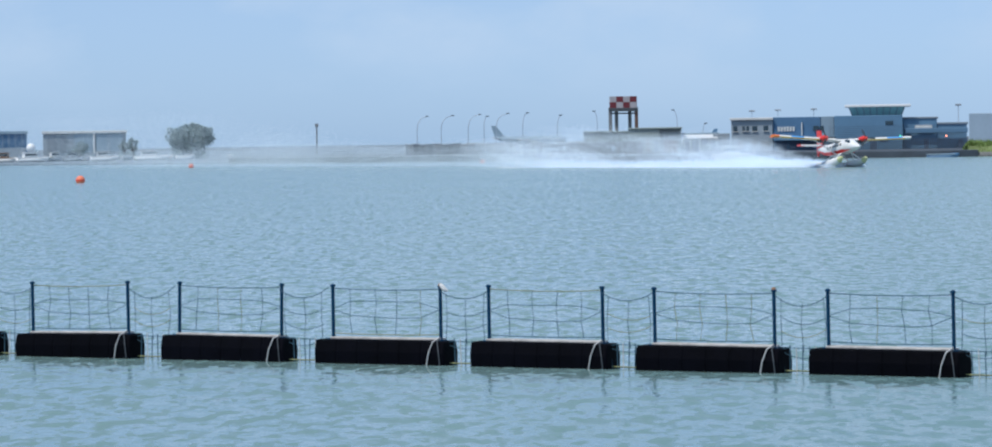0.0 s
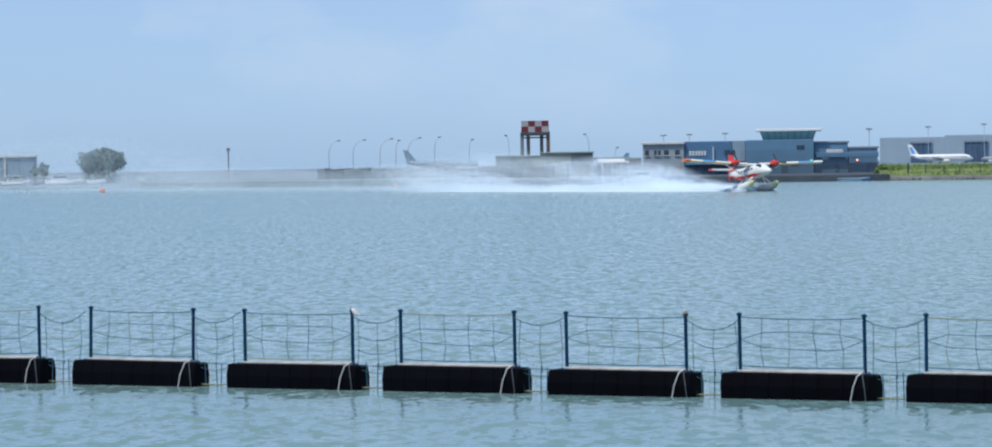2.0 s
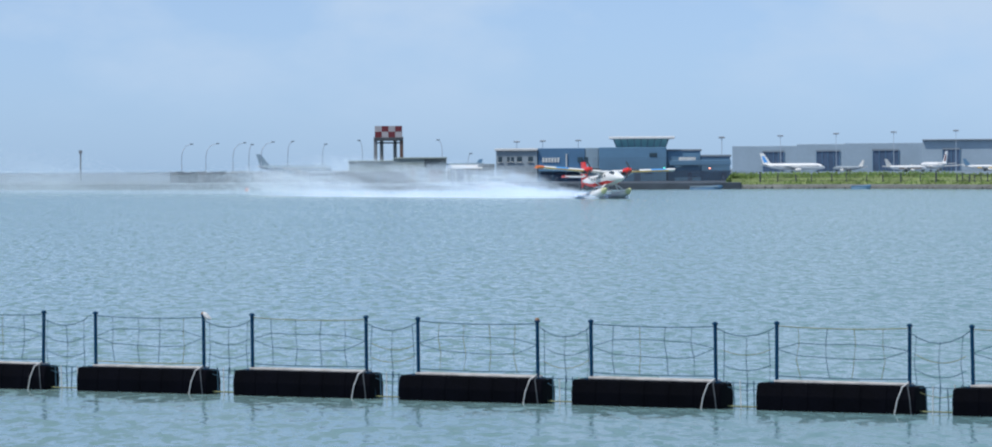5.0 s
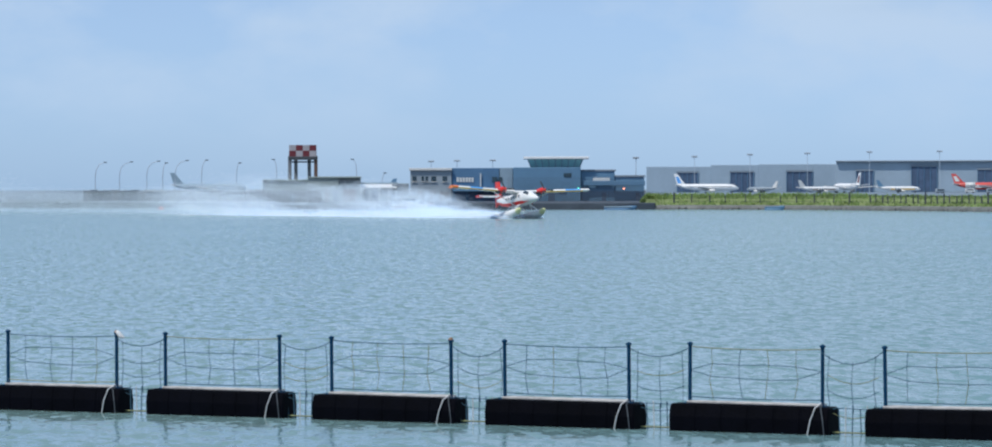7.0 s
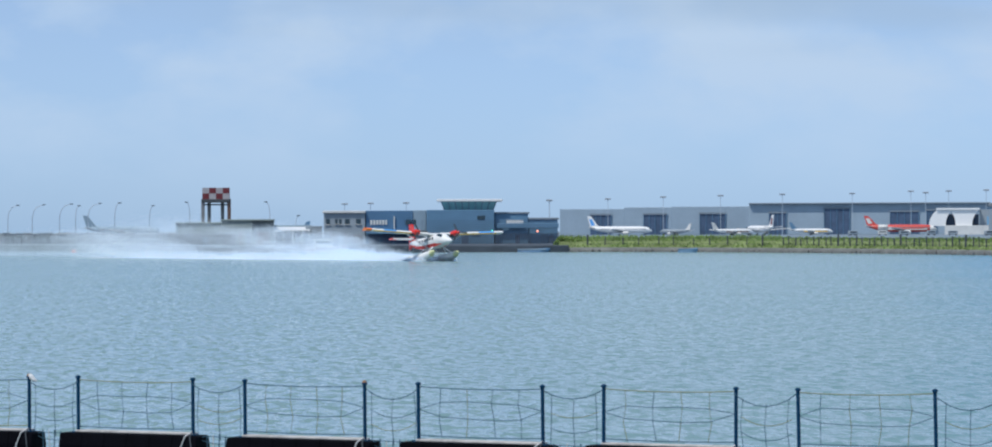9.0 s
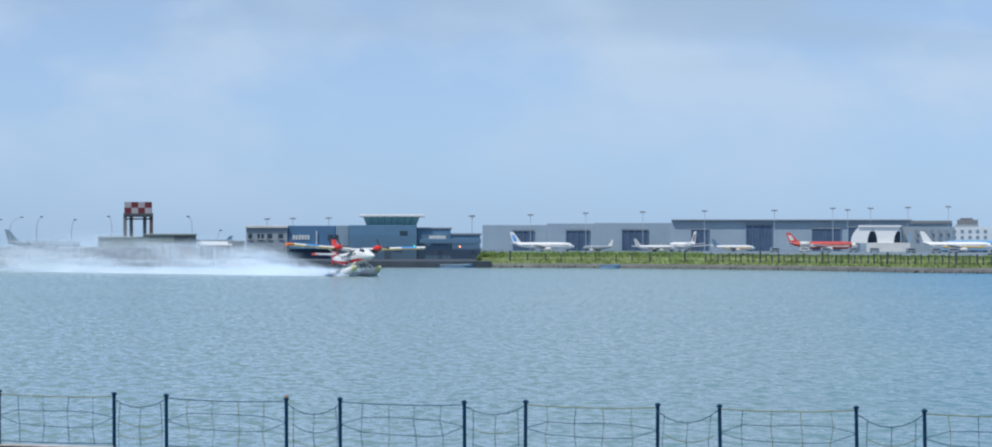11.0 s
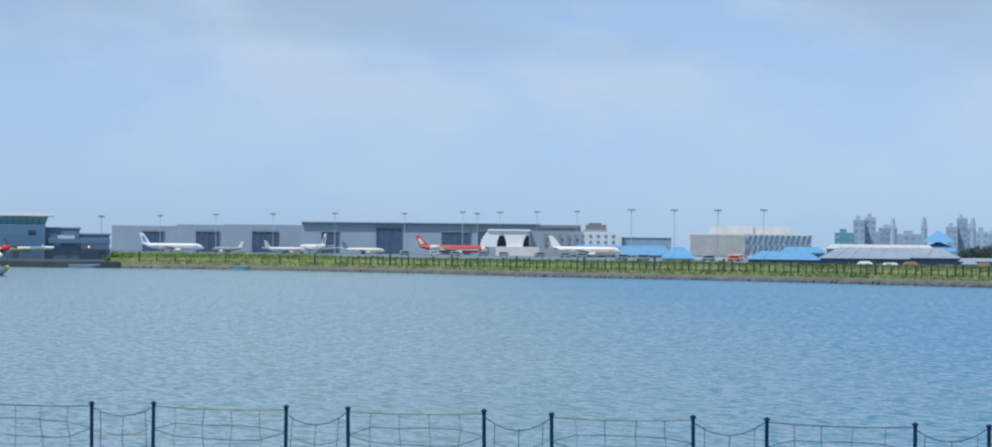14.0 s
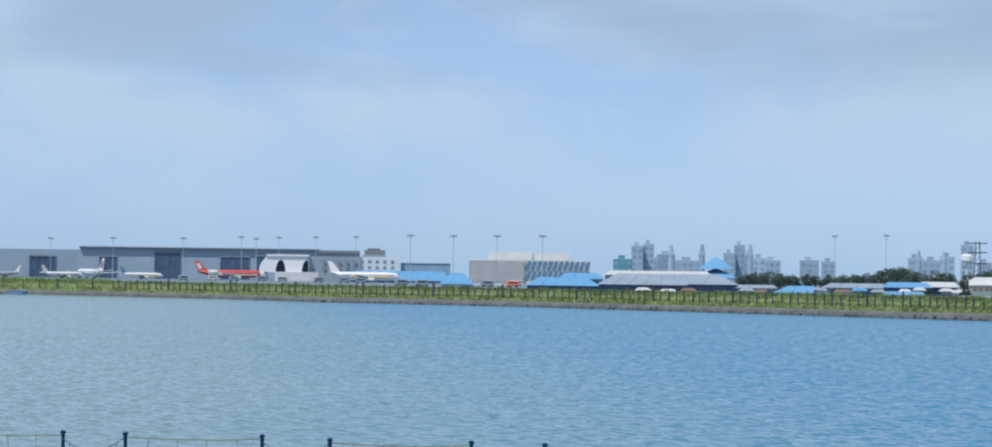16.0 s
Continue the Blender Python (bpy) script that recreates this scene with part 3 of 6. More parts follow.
S.block("parapet", (643.4, 158.1), (698.5, 155.2), 20.6, M_HANGAR_ROOF, term, 0.0)
S.block("parapet", (696.9, 149.1), (745.1, 145.9), 20.6, M_HANGAR_ROOF, term, 0.3)
S.block("terrace_wall", (646.6, 140.3), (744.2, 132.8), 0.5, M_BLUEWALL, term, -0.9)
S.block("terrace_sign", (662.0, 145.1), (688.7, 138.4), 0.3, M_OFFWHITE, term, -0.4, label="white sign panel")
S.block("canopy", (440.6, 128.8), (522.2, 124.0), 4.0, M_BLUEWALL, term, -2.6)
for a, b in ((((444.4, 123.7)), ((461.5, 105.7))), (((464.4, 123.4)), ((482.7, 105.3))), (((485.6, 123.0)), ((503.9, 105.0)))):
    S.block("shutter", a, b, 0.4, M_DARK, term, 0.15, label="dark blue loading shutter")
# watch room
cab = part("watch_room", bmesh.new(), M_CABGLASS, term, "green tinted slanted glazing")
x0, x1, x2, x3 = S.x(564.3), S.x(641.1), S.x(558.7), S.x(646.6)
zb, zt = S.z(160.4), S.z(175.0)
bm = bmesh.new()
lo = [bm.verts.new(p) for p in ((x0, 1, zb), (x1, 1, zb), (x1, 14, zb), (x0, 14, zb))]
hi = [bm.verts.new(p) for p in ((x2, -0.6, zt), (x3, -0.6, zt), (x3, 15, zt), (x2, 15, zt))]
for i in range(4):
    bm.faces.new((lo[i], lo[(i + 1) % 4], hi[(i + 1) % 4], hi[i]))
bm.faces.new(hi)
bm.to_mesh(cab.data)
bm.free()
for i in range(9):
    f = i / 8
    a = Vector((x0 + (x1 - x0) * f, 0.95, zb))
    b = Vector((x2 + (x3 - x2) * f, -0.66, zt))
    part("mullion", tube([a, b], 0.09, 6), M_PALEBLUE, cab)
S.block("watch_roof", (552.2, 178.6), (655.8, 174.9), 19, M_WHITE, term, -1.4, label="thin pale overhanging roof")
for a, b in ((((376.7, 148.1)), ((383.2, 138.7))), (((391.0, 147.8)), ((395.2, 139.2))), (((397.2, 147.7)), ((401.7, 139.1))), (((406.5, 147.9)), ((414.5, 138.9))), (((424.2, 148.0)), ((431.8, 139.0)))):
    w = S.block("window", a, b, 0.3, M_GLASS, term, -0.08)
    S.block("window_sill", (a[0] - 1, b[1] + 0.6), (b[0] + 1, b[1] - 0.2), 0.35, M_OFFWHITE, w, -0.3)
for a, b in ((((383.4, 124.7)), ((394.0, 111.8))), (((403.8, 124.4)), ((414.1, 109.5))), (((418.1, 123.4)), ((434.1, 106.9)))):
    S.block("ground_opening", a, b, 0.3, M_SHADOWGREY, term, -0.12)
for a, b in ((((502.5, 146.7)), ((510.8, 138.1))), (((512.9, 146.5)), ((518.6, 138.7)))):
    S.block("window", a, b, 0.3, M_GLASS, term, -0.1)
S.block("window", (615.6, 152.5), (627.9, 146.1), 0.3, M_GLASS, term, -1.6)
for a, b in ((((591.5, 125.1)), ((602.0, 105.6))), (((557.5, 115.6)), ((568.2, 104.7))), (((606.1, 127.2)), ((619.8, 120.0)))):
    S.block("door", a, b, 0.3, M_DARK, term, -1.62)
for a, b in ((((676.6, 121.3)), ((682.2, 104.3))), (((729.5, 121.2)), ((735.8, 103.3)))):
    S.block("door", a, b, 0.5, M_DARK, term, 0.1)
S.block("mast", (483.7, 152.0), (485.7, 130.8), 0.4, M_OFFWHITE, term, 0.0)
for i in range(6):
    ua, ub = (446.6, 145.7), (474.6, 138.3)
    w = (ub[0] - ua[0]) / 6
    S.block("sign_bar", (ua[0] + i * w, ua[1]), (ua[0] + (i + 0.75) * w, ub[1]), 0.15, M_OFFWHITE, term, 0.22, label="white sign bar")
for p, mt, nm in (((638.8, 128.5), M_GREENLAMP, "green_light"), ((710.4, 127.7), M_REDLAMP, "red_light")):
    bm = bmesh.new()
    bmesh.ops.create_icosphere(bm, subdivisions=2, radius=0.2)
    bmesh.ops.translate(bm, verts=bm.verts, vec=(S.x(p[0]), -2.2, S.z(p[1])))
    smooth(part(nm, bm, mt, term, "glowing harbour light"))
# railing before the hall
rail = thing("quay_fence", S.m, "thin dark steel fence along the quay", "fence")
ua, ub = (527.2, 124.7), (742.5, 120.9)
n = 64
for i in range(n + 1):
    u = ua[0] + (ub[0] - ua[0]) * i / n
    x = S.x(u)
    part("fence_post", box(x - 0.08, x + 0.08, -6.05, -5.95, 1.2, S.z(ua[1])), M_DARKSTEEL, rail)
for z in (1.6, 2.0, 2.4, 2.8, 3.2, 3.6, 4.0, 4.4, 4.8, 5.2, 5.6, 6.0):
    part("fence_rail", box(S.x(ua[0]), S.x(ub[0]), -6.03, -5.97, z, z + 0.05), M_DARKSTEEL, rail)

S = Site(220, 850)
low = thing("pump_house", S.m, "low cream rendered quay building with a flat roof", "building")
S.block("wall", (140.7, 142.0), (211.8, 105.4), 16, M_CREAM, low, 1.0, G)
S.block("wall", (212.0, 146.7), (260.4, 104.9), 18, M_CREAM, low, 0, G)
# end face of the same cream building, its shade mixed into the colour
S.block("wall", (260.7, 146.9), (295.1, 104.6), 18, mat("shaded_bay_render", (0.23, 0.265, 0.265), 0.85, var=0.15, scale=0.4), low, 0.8, G, "end bay of the cream building, coloured as in shade")
S.block("parapet", (211.4, 148.0), (296.0, 145.3), 18.5, M_CREAM, low, -0.3)
S.block("parapet", (140.0, 143.3), (212.0, 140.7), 16.5, M_CREAM, low, 0.7)
S.block("yard_wall", (134.6, 125.4), (233.8, 105.8), 0.5, M_DARKSTEEL, low, -2.0, G, "dark yard screen")
for xx in range(180, 470, 24):
    S.block("screen_post", (134.6 + (xx - 170) / 3, 126.7), (134.6 + (xx - 166) / 3, 106.7), 0.3, M_SHADOWGREY, low, -2.3)
S.block("door", (240.2, 130.1), (244.4, 107.8), 0.3, M_RUST, low, -0.1)
S.block("door", (252.6, 127.7), (256.8, 107.6), 0.3, M_DARK, low, -0.1)
S.block("roller_door", (267.2, 128.2), (288.4, 107.3), 0.3, M_RUST, low, 0.7, label="rust red roller door")
S.block("window", (184.5, 120.6), (189.4, 107.2), 0.2, M_PALEBLUE, low, -2.1)

tower = thing("marker_tower", S.m, "steel tower with red and white chequered panels", "tower")
X0, X1 = S.x(182.4), S.x(225.0)
Z0, Z1, ZG = S.z(179.8), S.z(198.1), S.z(145.5)
W = X1 - X0
for x in (X0 + 0.1, X0 + W * 0.24, X0 + W * 0.74, X1 - 0.1):
    y = 2.0 if x < X0 + 1 or x > X1 - 1 else 7.0
    # right-hand leg in darker brown: its shaded side as colour
    part("leg", box(x - 0.38, x + 0.38, y, y + 0.7, ZG - 6, Z0 + 0.1, bevel=0.03), M_SHADOWGREY if x < X1 - 1 else M_RUST, tower)
part("platform", box(X0 - 0.2, X1 + 0.2, 1.6, 8.2, Z0 - 0.7, Z0, bevel=0.05), M_DARKSTEEL, tower)
for side in range(3):
    nx, nz = 4, 2
    for i in range(nx):
        for k in range(nz):
            mt = M_CHECKRED if (i + k) % 2 == 0 else M_CHECKWHITE
            z0, z1 = Z0 + (Z1 - Z0) * k / nz, Z0 + (Z1 - Z0) * (k + 1) / nz
            if side == 0:
                part("check_panel", box(X0 + W * i / nx, X0 + W * (i + 1) / nx - 0.02, 1.8, 1.9, z0, z1 - 0.02), mt, tower)
            elif side == 1:
                part("check_panel", box(X0 - 0.05, X0 + 0.02, 1.95 + i * 1.5, 3.43 + i * 1.5, z0, z1 - 0.02), mt, tower)
            else:
                part("check_panel", box(X1 - 0.02, X1 + 0.05, 1.95 + i * 1.5, 3.43 + i * 1.5, z0, z1 - 0.02), mt, tower)
part("tank", box(X0 + 0.1, X1 - 0.1, 1.95, 7.9, Z0, Z1 - 0.1), M_RUST, tower)
part("cross_beam", box(X0, X1, 2.1, 2.4, Z0 - 1.3, Z0 - 1.0), M_DARKSTEEL, tower)

S = Site(330, 852)
can = thing("boarding_canopy", S.m, "white canopy roof on columns over a dark walkway", "canopy")
x0, x1, za, zb = S.x(296.3), S.x(352.0), S.z(135.8), S.z(130.1)
bm = bmesh.new()
lo = [bm.verts.new(q) for q in ((x0, -1, zb - 0.15), (x1, -1, zb - 0.15), (x1, 9, za - 0.2), (x0, 9, za - 0.2))]
hi = [bm.verts.new(q) for q in ((x0, -1, zb + 0.1), (x1, -1, zb + 0.1), (x1, 9, za), (x0, 9, za))]
bm.faces.new(lo[::-1])
bm.faces.new(hi)
for i in range(4):
    bm.faces.new((lo[i], lo[(i + 1) % 4], hi[(i + 1) % 4], hi[i]))
bmesh.ops.recalc_face_normals(bm, faces=bm.faces)
part("roof", bm, M_WHITE, can, "white sloping sheet roof")
S.block("ridge", (294.6, 138.6), (354.6, 135.1), 2, M_PALEBLUE, can, 9.2)
for xx in (660, 690, 735, 780, 815):
    S.block("column", (296.3 + (xx - 655) / 3, 130.3), (296.3 + (xx - 649) / 3, 90), 0.5, M_OFFWHITE, can, 0.5, G)
# dark panel: shade of the open space under the canopy, as colour
S.block("canopy_shade_panel", (296.3, 129.6), (344.4, 106.8), 0.6, M_DARK, can, 9, G)
S.block("kiosk", (322.9, 119.4), (344.4, 106.8), 3, M_CREAM, can, 3, G)
S.block("end_wall", (344.6, 136.8), (371.1, 106.6), 10, M_GREYWALL, can, 1, G)

# vehicles and screens on the long quay
S = Site(30, 905)
scr = thing("quay_screen", S.m, "long dark screen fence on the quay", "fence")
ua, ub = (-142.4, 126.5), (142.6, 122.8)
n = 26
for i in range(n):
    u0, u1 = ua[0] + (ub[0] - ua[0]) * i / n, ua[0] + (ub[0] - ua[0]) * (i + 0.96) / n
    part("screen_panel", box(S.x(u0), S.x(u1), 10, 10.2, 1.2, S.z(ua[1]) + 0.15 * math.sin(i * 2.1)), M_DARKSTEEL if i % 4 else M_SHADOWGREY, scr)
    part("screen_post", box(S.x(u0) - 0.08, S.x(u0) + 0.08, 9.8, 10.0, 1.2, S.z(ua[1]) + 0.3), M_STEEL, scr)


def van(x, y, z, turn, paint, length=6.0, name="van", lab="white service van parked on the quay"):
    t = thing(name, pose(x, y, z, 0, 0, turn), lab, "van", "parked vans")
    b = box(-length / 2, length / 2, -1.0, 1.0, 0.45, 2.4, bevel=0.25)
    part("body", b, paint, t)
    part("windscreen", box(length / 2 - 0.5, length / 2 + 0.02, -0.85, 0.85, 1.4, 2.1, bevel=0.05), M_GLASS, t)
    part("side_window", box(-length / 2 + 0.4, length / 2 - 0.7, -1.02, -0.9, 1.45, 2.05), M_GLASS, t)
    for wx in (-length / 3, length / 3):
        for wy in (-0.95, 0.95):
            part("wheel", tube([(wx, wy - 0.12, 0.38), (wx, wy + 0.12, 0.38)], 0.38, 12), M_DARKSTEEL, t)
    return t


for u, pt in ((95, M_GREYWALL), (132, M_SHADOWGREY), (160, M_GREYWALL), (20, M_SHADOWGREY), (-30, M_SHADOWGREY)):
    x, y = along(u, 70)
    van(x, y, 1.3, -2, pt, 4.6, lab="%s service van parked on the quay" % ("pale grey" if pt == M_GREYWALL else "dark grey"))

# street lamps with curved arms
for foot, tip in (((-122.4, 126.5), (-106.5, 170.9)), ((-84.4, 125.9), (-65.8, 171.6)), ((-41.7, 125.3), (-23.1, 172.7)), ((-16.7, 124.9), (-11.2, 169.8)), ((2.6, 125.6), (21.6, 173.6)), ((44.6, 125.0), (52.6, 174.2)), ((99.3, 124.1), (104.8, 169.7)), ((162.4, 138.8), (157.2, 175.2)), ((288.5, 144.5), (282.0, 175.2)), ((328.7, 138.0), (333.5, 153.4))):
    S = Site(foot[0], 1000)
    lamp = thing("street_lamp", S.m, "tall grey street lamp with a curved arm", "lamp", "street lamps")
    dx, zt = S.x(tip[0]), S.z(tip[1])
    pts = [(0, 0, 0.3), (0, 0, zt * 0.5), (0, 0, zt - 3.2), (dx * 0.12, 0, zt - 1.6), (dx * 0.45, 0, zt - 0.45), (dx, 0, zt)]
    part("pole", tube(pts, [0.14, 0.13, 0.12, 0.1, 0.09, 0.08], 6), M_PALEGREY, lamp)
    part("lamp_head", box(dx - 0.4, dx + 0.4, -0.2, 0.2, zt - 0.12, zt + 0.12, bevel=0.05), M_DARKSTEEL, lamp)
S = Site(-280.8, 1400)
mast = thing("radio_mast", S.m, "slender steel radio mast with a box on top", "mast")
part("pole", tube([(0, 0, 0.3), (0, 0, S.z(161.1))], 0.3, 6), M_SHADOWGREY, mast)
part("head_box", box(-0.6, 0.6, -0.5, 0.5, S.z(157.1), S.z(162.1)), M_SHADOWGREY, mast)
# ---- lamp masts, lights and clutter beyond the terminal ----
def mast_light(top, d, base=0.3, w=0.5):
    S = Site(top[0], d)
    t = thing("apron_mast", S.m, "tall grey apron floodlight mast", "lamp", "apron masts")
    zt = S.z(top[1])
    part("pole", tube([(0, 0, base), (0, 0, zt)], [w * 0.45, w * 0.3], 6), M_PALEGREY, t)
    part("lamp_frame", box(-w * 3.2, w * 3.2, -0.4, 0.4, zt - w * 0.8, zt + w * 0.4, bevel=0.1), M_PALEGREY, t)
    for i in range(4):
        x = -w * 2.7 + i * w * 1.8
        part("floodlight", box(x - w * 0.6, x + w * 0.6, -0.9, -0.45, zt - w * 1.6, zt + w * 0.3, bevel=0.08), M_STEEL, t)


for p in ((729.7, 177.2), (822.3, 178.8), (909.7, 181.6), (1000.0, 183.5), (1097.4, 185.2), (1207.2, 186.0), (1299.0, 189.4), (1322.2, 187.0), (1358.1, 189.4), (1416.7, 190.7), (1480.0, 192.0), (730.2, 176.6)):
    mast_light(p, 2300)
for p in ((1565.6, 195.4), (1633.6, 195.6), (1702.3, 196.2), (1774.3, 197.1)):
    mast_light(p, 1500, w=0.4)
for p in ((2315.7, 204.6), (2235.2, 203.0)):
    mast_light(p, 1500, w=0.35)
for p in ((406.4, 172.3), (447.3, 173.1), (503.6, 173.7)):
    mast_light(p, 1100, w=0.25)

# ---- hangars ----
def hangar(u0, d, blocks, doors, roofs, label):
    S = Site(u0, d)
    t = thing("hangar", S.m, label, "hangar", "hangars")
    for a, b in blocks:
        S.block("wall", a, b, 60, M_HANGAR, t, 0, 0.3, bevel=0.2)
        n = max(2, int((b[0] - a[0]) / 9))
        for i in range(1, n):
            u = a[0] + (b[0] - a[0]) * i / n
            part("wall_rib", box(S.x(u) - 0.05, S.x(u) + 0.05, -0.05, 0.05, 0.3, S.z(a[1]) - 0.4), M_HANGAR, t)
    for a, b in roofs:
        S.block("eave", a, b, 64, M_HANGAR_ROOF, t, -2.5, bevel=0.3)
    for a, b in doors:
        # dark slab on the wall: shade inside the doorway as colour
        door = S.block("hangar_door", a, b, 0.6, M_DARK, t, -0.35, 0.35, label="dark slab for the shade inside a hangar doorway")
        w = S.x(b[0]) - S.x(a[0])
        for k in range(5):
            x = S.x(a[0]) + w * k / 4
            part("door_rail", box(x - 0.14, x + 0.14, -0.8, -0.36, 0.35, S.z(a[1]) + 0.3), M_BLUEWALL, door)
        part("door_head", box(S.x(a[0]) - 0.4, S.x(b[0]) + 0.4, -0.9, -0.37, S.z(a[1]), S.z(a[1]) + 0.9), M_HANGAR_ROOF, door)
    return t


hangar(831.4, 2450, [((746.4, 162.3), (848.4, 101.5)), ((848.1, 164.8), (923.4, 101.7)), ((923.1, 165.7), (1008.4, 101.8)), ((1008.1, 165.8), (1045.7, 101.9))],
       [((794.8, 152.4), (827.3, 121.5)), ((878.8, 152.9), (915.0, 121.6)), ((967.2, 153.7), (1007.6, 121.8))],
       [], "long row of pale grey hangars with dark doorways")
hangar(1293.7, 2350, [((1044.8, 169.2), (1267.3, 102.2)), ((1266.5, 169.4), (1419.9, 102.3)), ((1419.8, 166.1), (1486.1, 102.3))],
       [((1076.5, 154.6), (1103.2, 122.0)), ((1163.0, 161.3), (1203.1, 122.1)), ((1266.5, 156.1), (1311.1, 122.2)), ((1323.6, 158.1), (1339.0, 122.2))],
       [((1044.8, 171.2), (1423.1, 168.7)), ((1419.8, 167.7), (1486.0, 165.7))], "large pale grey hangar with a dark overhanging roof edge")

# arched entrance pavilion
S = Site(1373.4, 2200)
arch = thing("arched_pavilion", S.m, "white pavilion with tapering arched supports", "pavilion")
a, b = (1338.6, 161.8), (1406.5, 159.1)
S.block("roof_slab", a, b, 24, M_WHITE, arch, -1)
for base, l, r in (((1340.3, 133.8), (1339.6, 158.8), (1363.4, 158.8)), ((1381.7, 133.8), (1360.1, 158.8), (1404.9, 158.8))):
    zb, zt = 0.3, S.z(l[1])
    bm = bmesh.new()
    prof = []
    for k in range(7):
        f = k / 6
        c = f ** 2.4
        z = S.z(base[1]) + (zt - S.z(base[1])) * f
        xl = S.x(base[0] - 13) + (S.x(l[0]) - S.x(base[0] - 13)) * c
        xr = S.x(base[0] + 13) + (S.x(r[0]) - S.x(base[0] + 13)) * c
        prof.append((xl, xr, z))
    for y in (0.0, 3.0):
        rows = [(bm.verts.new((xl, y, z)), bm.verts.new((xr, y, z))) for xl, xr, z in prof]
        for r0, r1 in zip(rows, rows[1:]):
            bm.faces.new((r0[0], r0[1], r1[1], r1[0]))
    bm.verts.ensure_lookup_table()
    h = len(prof) * 2
    for k in range(len(prof) - 1):
        for s in (0, 1):
            i0, i1 = 2 * k + s, 2 * k + 2 + s
            bm.faces.new((bm.verts[i0], bm.verts[i1], bm.verts[h + i1], bm.verts[h + i0]))
    bmesh.ops.recalc_face_normals(bm, faces=bm.faces)
    part("arched_support", bm, M_WHITE, arch)
S.block("base_wall", (1351.9, 134.5), (1443.1, 114.9), 20, M_OFFWHITE, arch, -2, 0.3)
# dark panel behind the arches stands in for the shaded hollow
S.block("hollow_shade", (1346.9, 152.1), (1404.9, 133.9), 0.5, M_DARK, arch, 8)
S.block("side_block", (1406.5, 159.4), (1469.5, 122.2), 20, M_GREYWALL, arch, 6, 0.3)
S.block("side_window", (1418.2, 148.8), (1441.4, 135.5), 0.4, M_ROOF_BLUE, arch, 5.7)
S.block("side_window", (1443.0, 153.8), (1463.5, 135.5), 0.4, M_DARK, arch, 5.7)

# office blocks behind the apron
S = Site(1493.6, 2100)
off = thing("office_block", S.m, "pale office block with a dark rooftop drum", "building")
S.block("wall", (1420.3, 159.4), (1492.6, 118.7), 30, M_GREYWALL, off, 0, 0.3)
S.block("wall", (1490.2, 159.4), (1550.8, 119.5), 28, M_OFFWHITE, off, -1, 0.3)
S.block("roof", (1420.1, 169.4), (1485.1, 164.6), 30, M_SHADOWGREY, off, 2)
S.block("upper_floor", (1490.2, 162.7), (1527.5, 159.2), 20, M_GREYWALL, off, 3)
for i in range(2):
    S.block("drum", (1493.4, 170.7), (1526.2, 162.5), 12, M_SHADOWGREY, off, 6 + i)
S.block("drum_top", (1498.3, 173.5), (1518.4, 170.7), 8, M_SHADOWGREY, off, 8)
for cx in range(-40, 320, 36):
    for cy in (150, 178):
        p = (1440.4 + cx / 3, 154.7 - (cy - 150) / 3)
        S.block("window", p, (p[0] + 5, p[1] - 5), 0.3, M_HANGAR_ROOF, off, -1.2)
S.block("annex", (1550.3, 150.2), (1629.2, 119.9), 22, M_PALEBLUE, off, 4, 0.3)
S.block("annex_roof", (1549.0, 151.2), (1630.3, 150.3), 23, M_ROOF_GREY, off, 3.5)

S = Site(1753.8, 1750)
wb = thing("white_building", S.m, "white louvred office building with angled window bays", "building")
S.block("louvre_wall", (1658.6, 158.3), (1745.8, 121.4), 30, M_LOUVRE, wb, 0, 0.3)
S.block("wall", (1745.3, 158.1), (1850.1, 122.7), 28, M_LOUVRE, wb, 0.8, 0.3)
S.block("upper_floor", (1688.4, 170.7), (1758.6, 158.9), 20, M_OFFWHITE, wb, 6)
S.block("upper_floor", (1758.4, 169.6), (1817.6, 158.3), 20, M_LOUVRE, wb, 7)
a, b = (1658.6, 157.0), (1745.8, 122.8)
for i in range(14):
    e = a[1] + (b[1] - a[1]) * i / 14
    S.block("louvre", (a[0], e), (b[0], e - 1.1), 0.5, M_OFFWHITE, wb, -0.45)
a, b = (1746.9, 156.8), (1849.1, 126.7)
for row in range(2):
    for i in range(12):
        f0, f1 = (i + 0.25) / 12, (i + 0.85) / 12
        e0, e1 = (a[1] - 0.5 - row * 15.5), (a[1] - 14 - row * 15.5)
        X0, X1 = S.x(a[0] + (b[0] - a[0]) * f0), S.x(a[0] + (b[0] - a[0]) * f1)
        bmw = slab([(X0 + 0.6, S.z(e0)), (X1 + 0.6, S.z(e0)), (X1 - 0.6, S.z(e1)), (X0 - 0.6, S.z(e1))], 0.4, "y")
        bmesh.ops.translate(bmw, verts=bmw.verts, vec=(0, 0.55, 0))
        part("window_bay", bmw, M_BLUEWALL, wb)

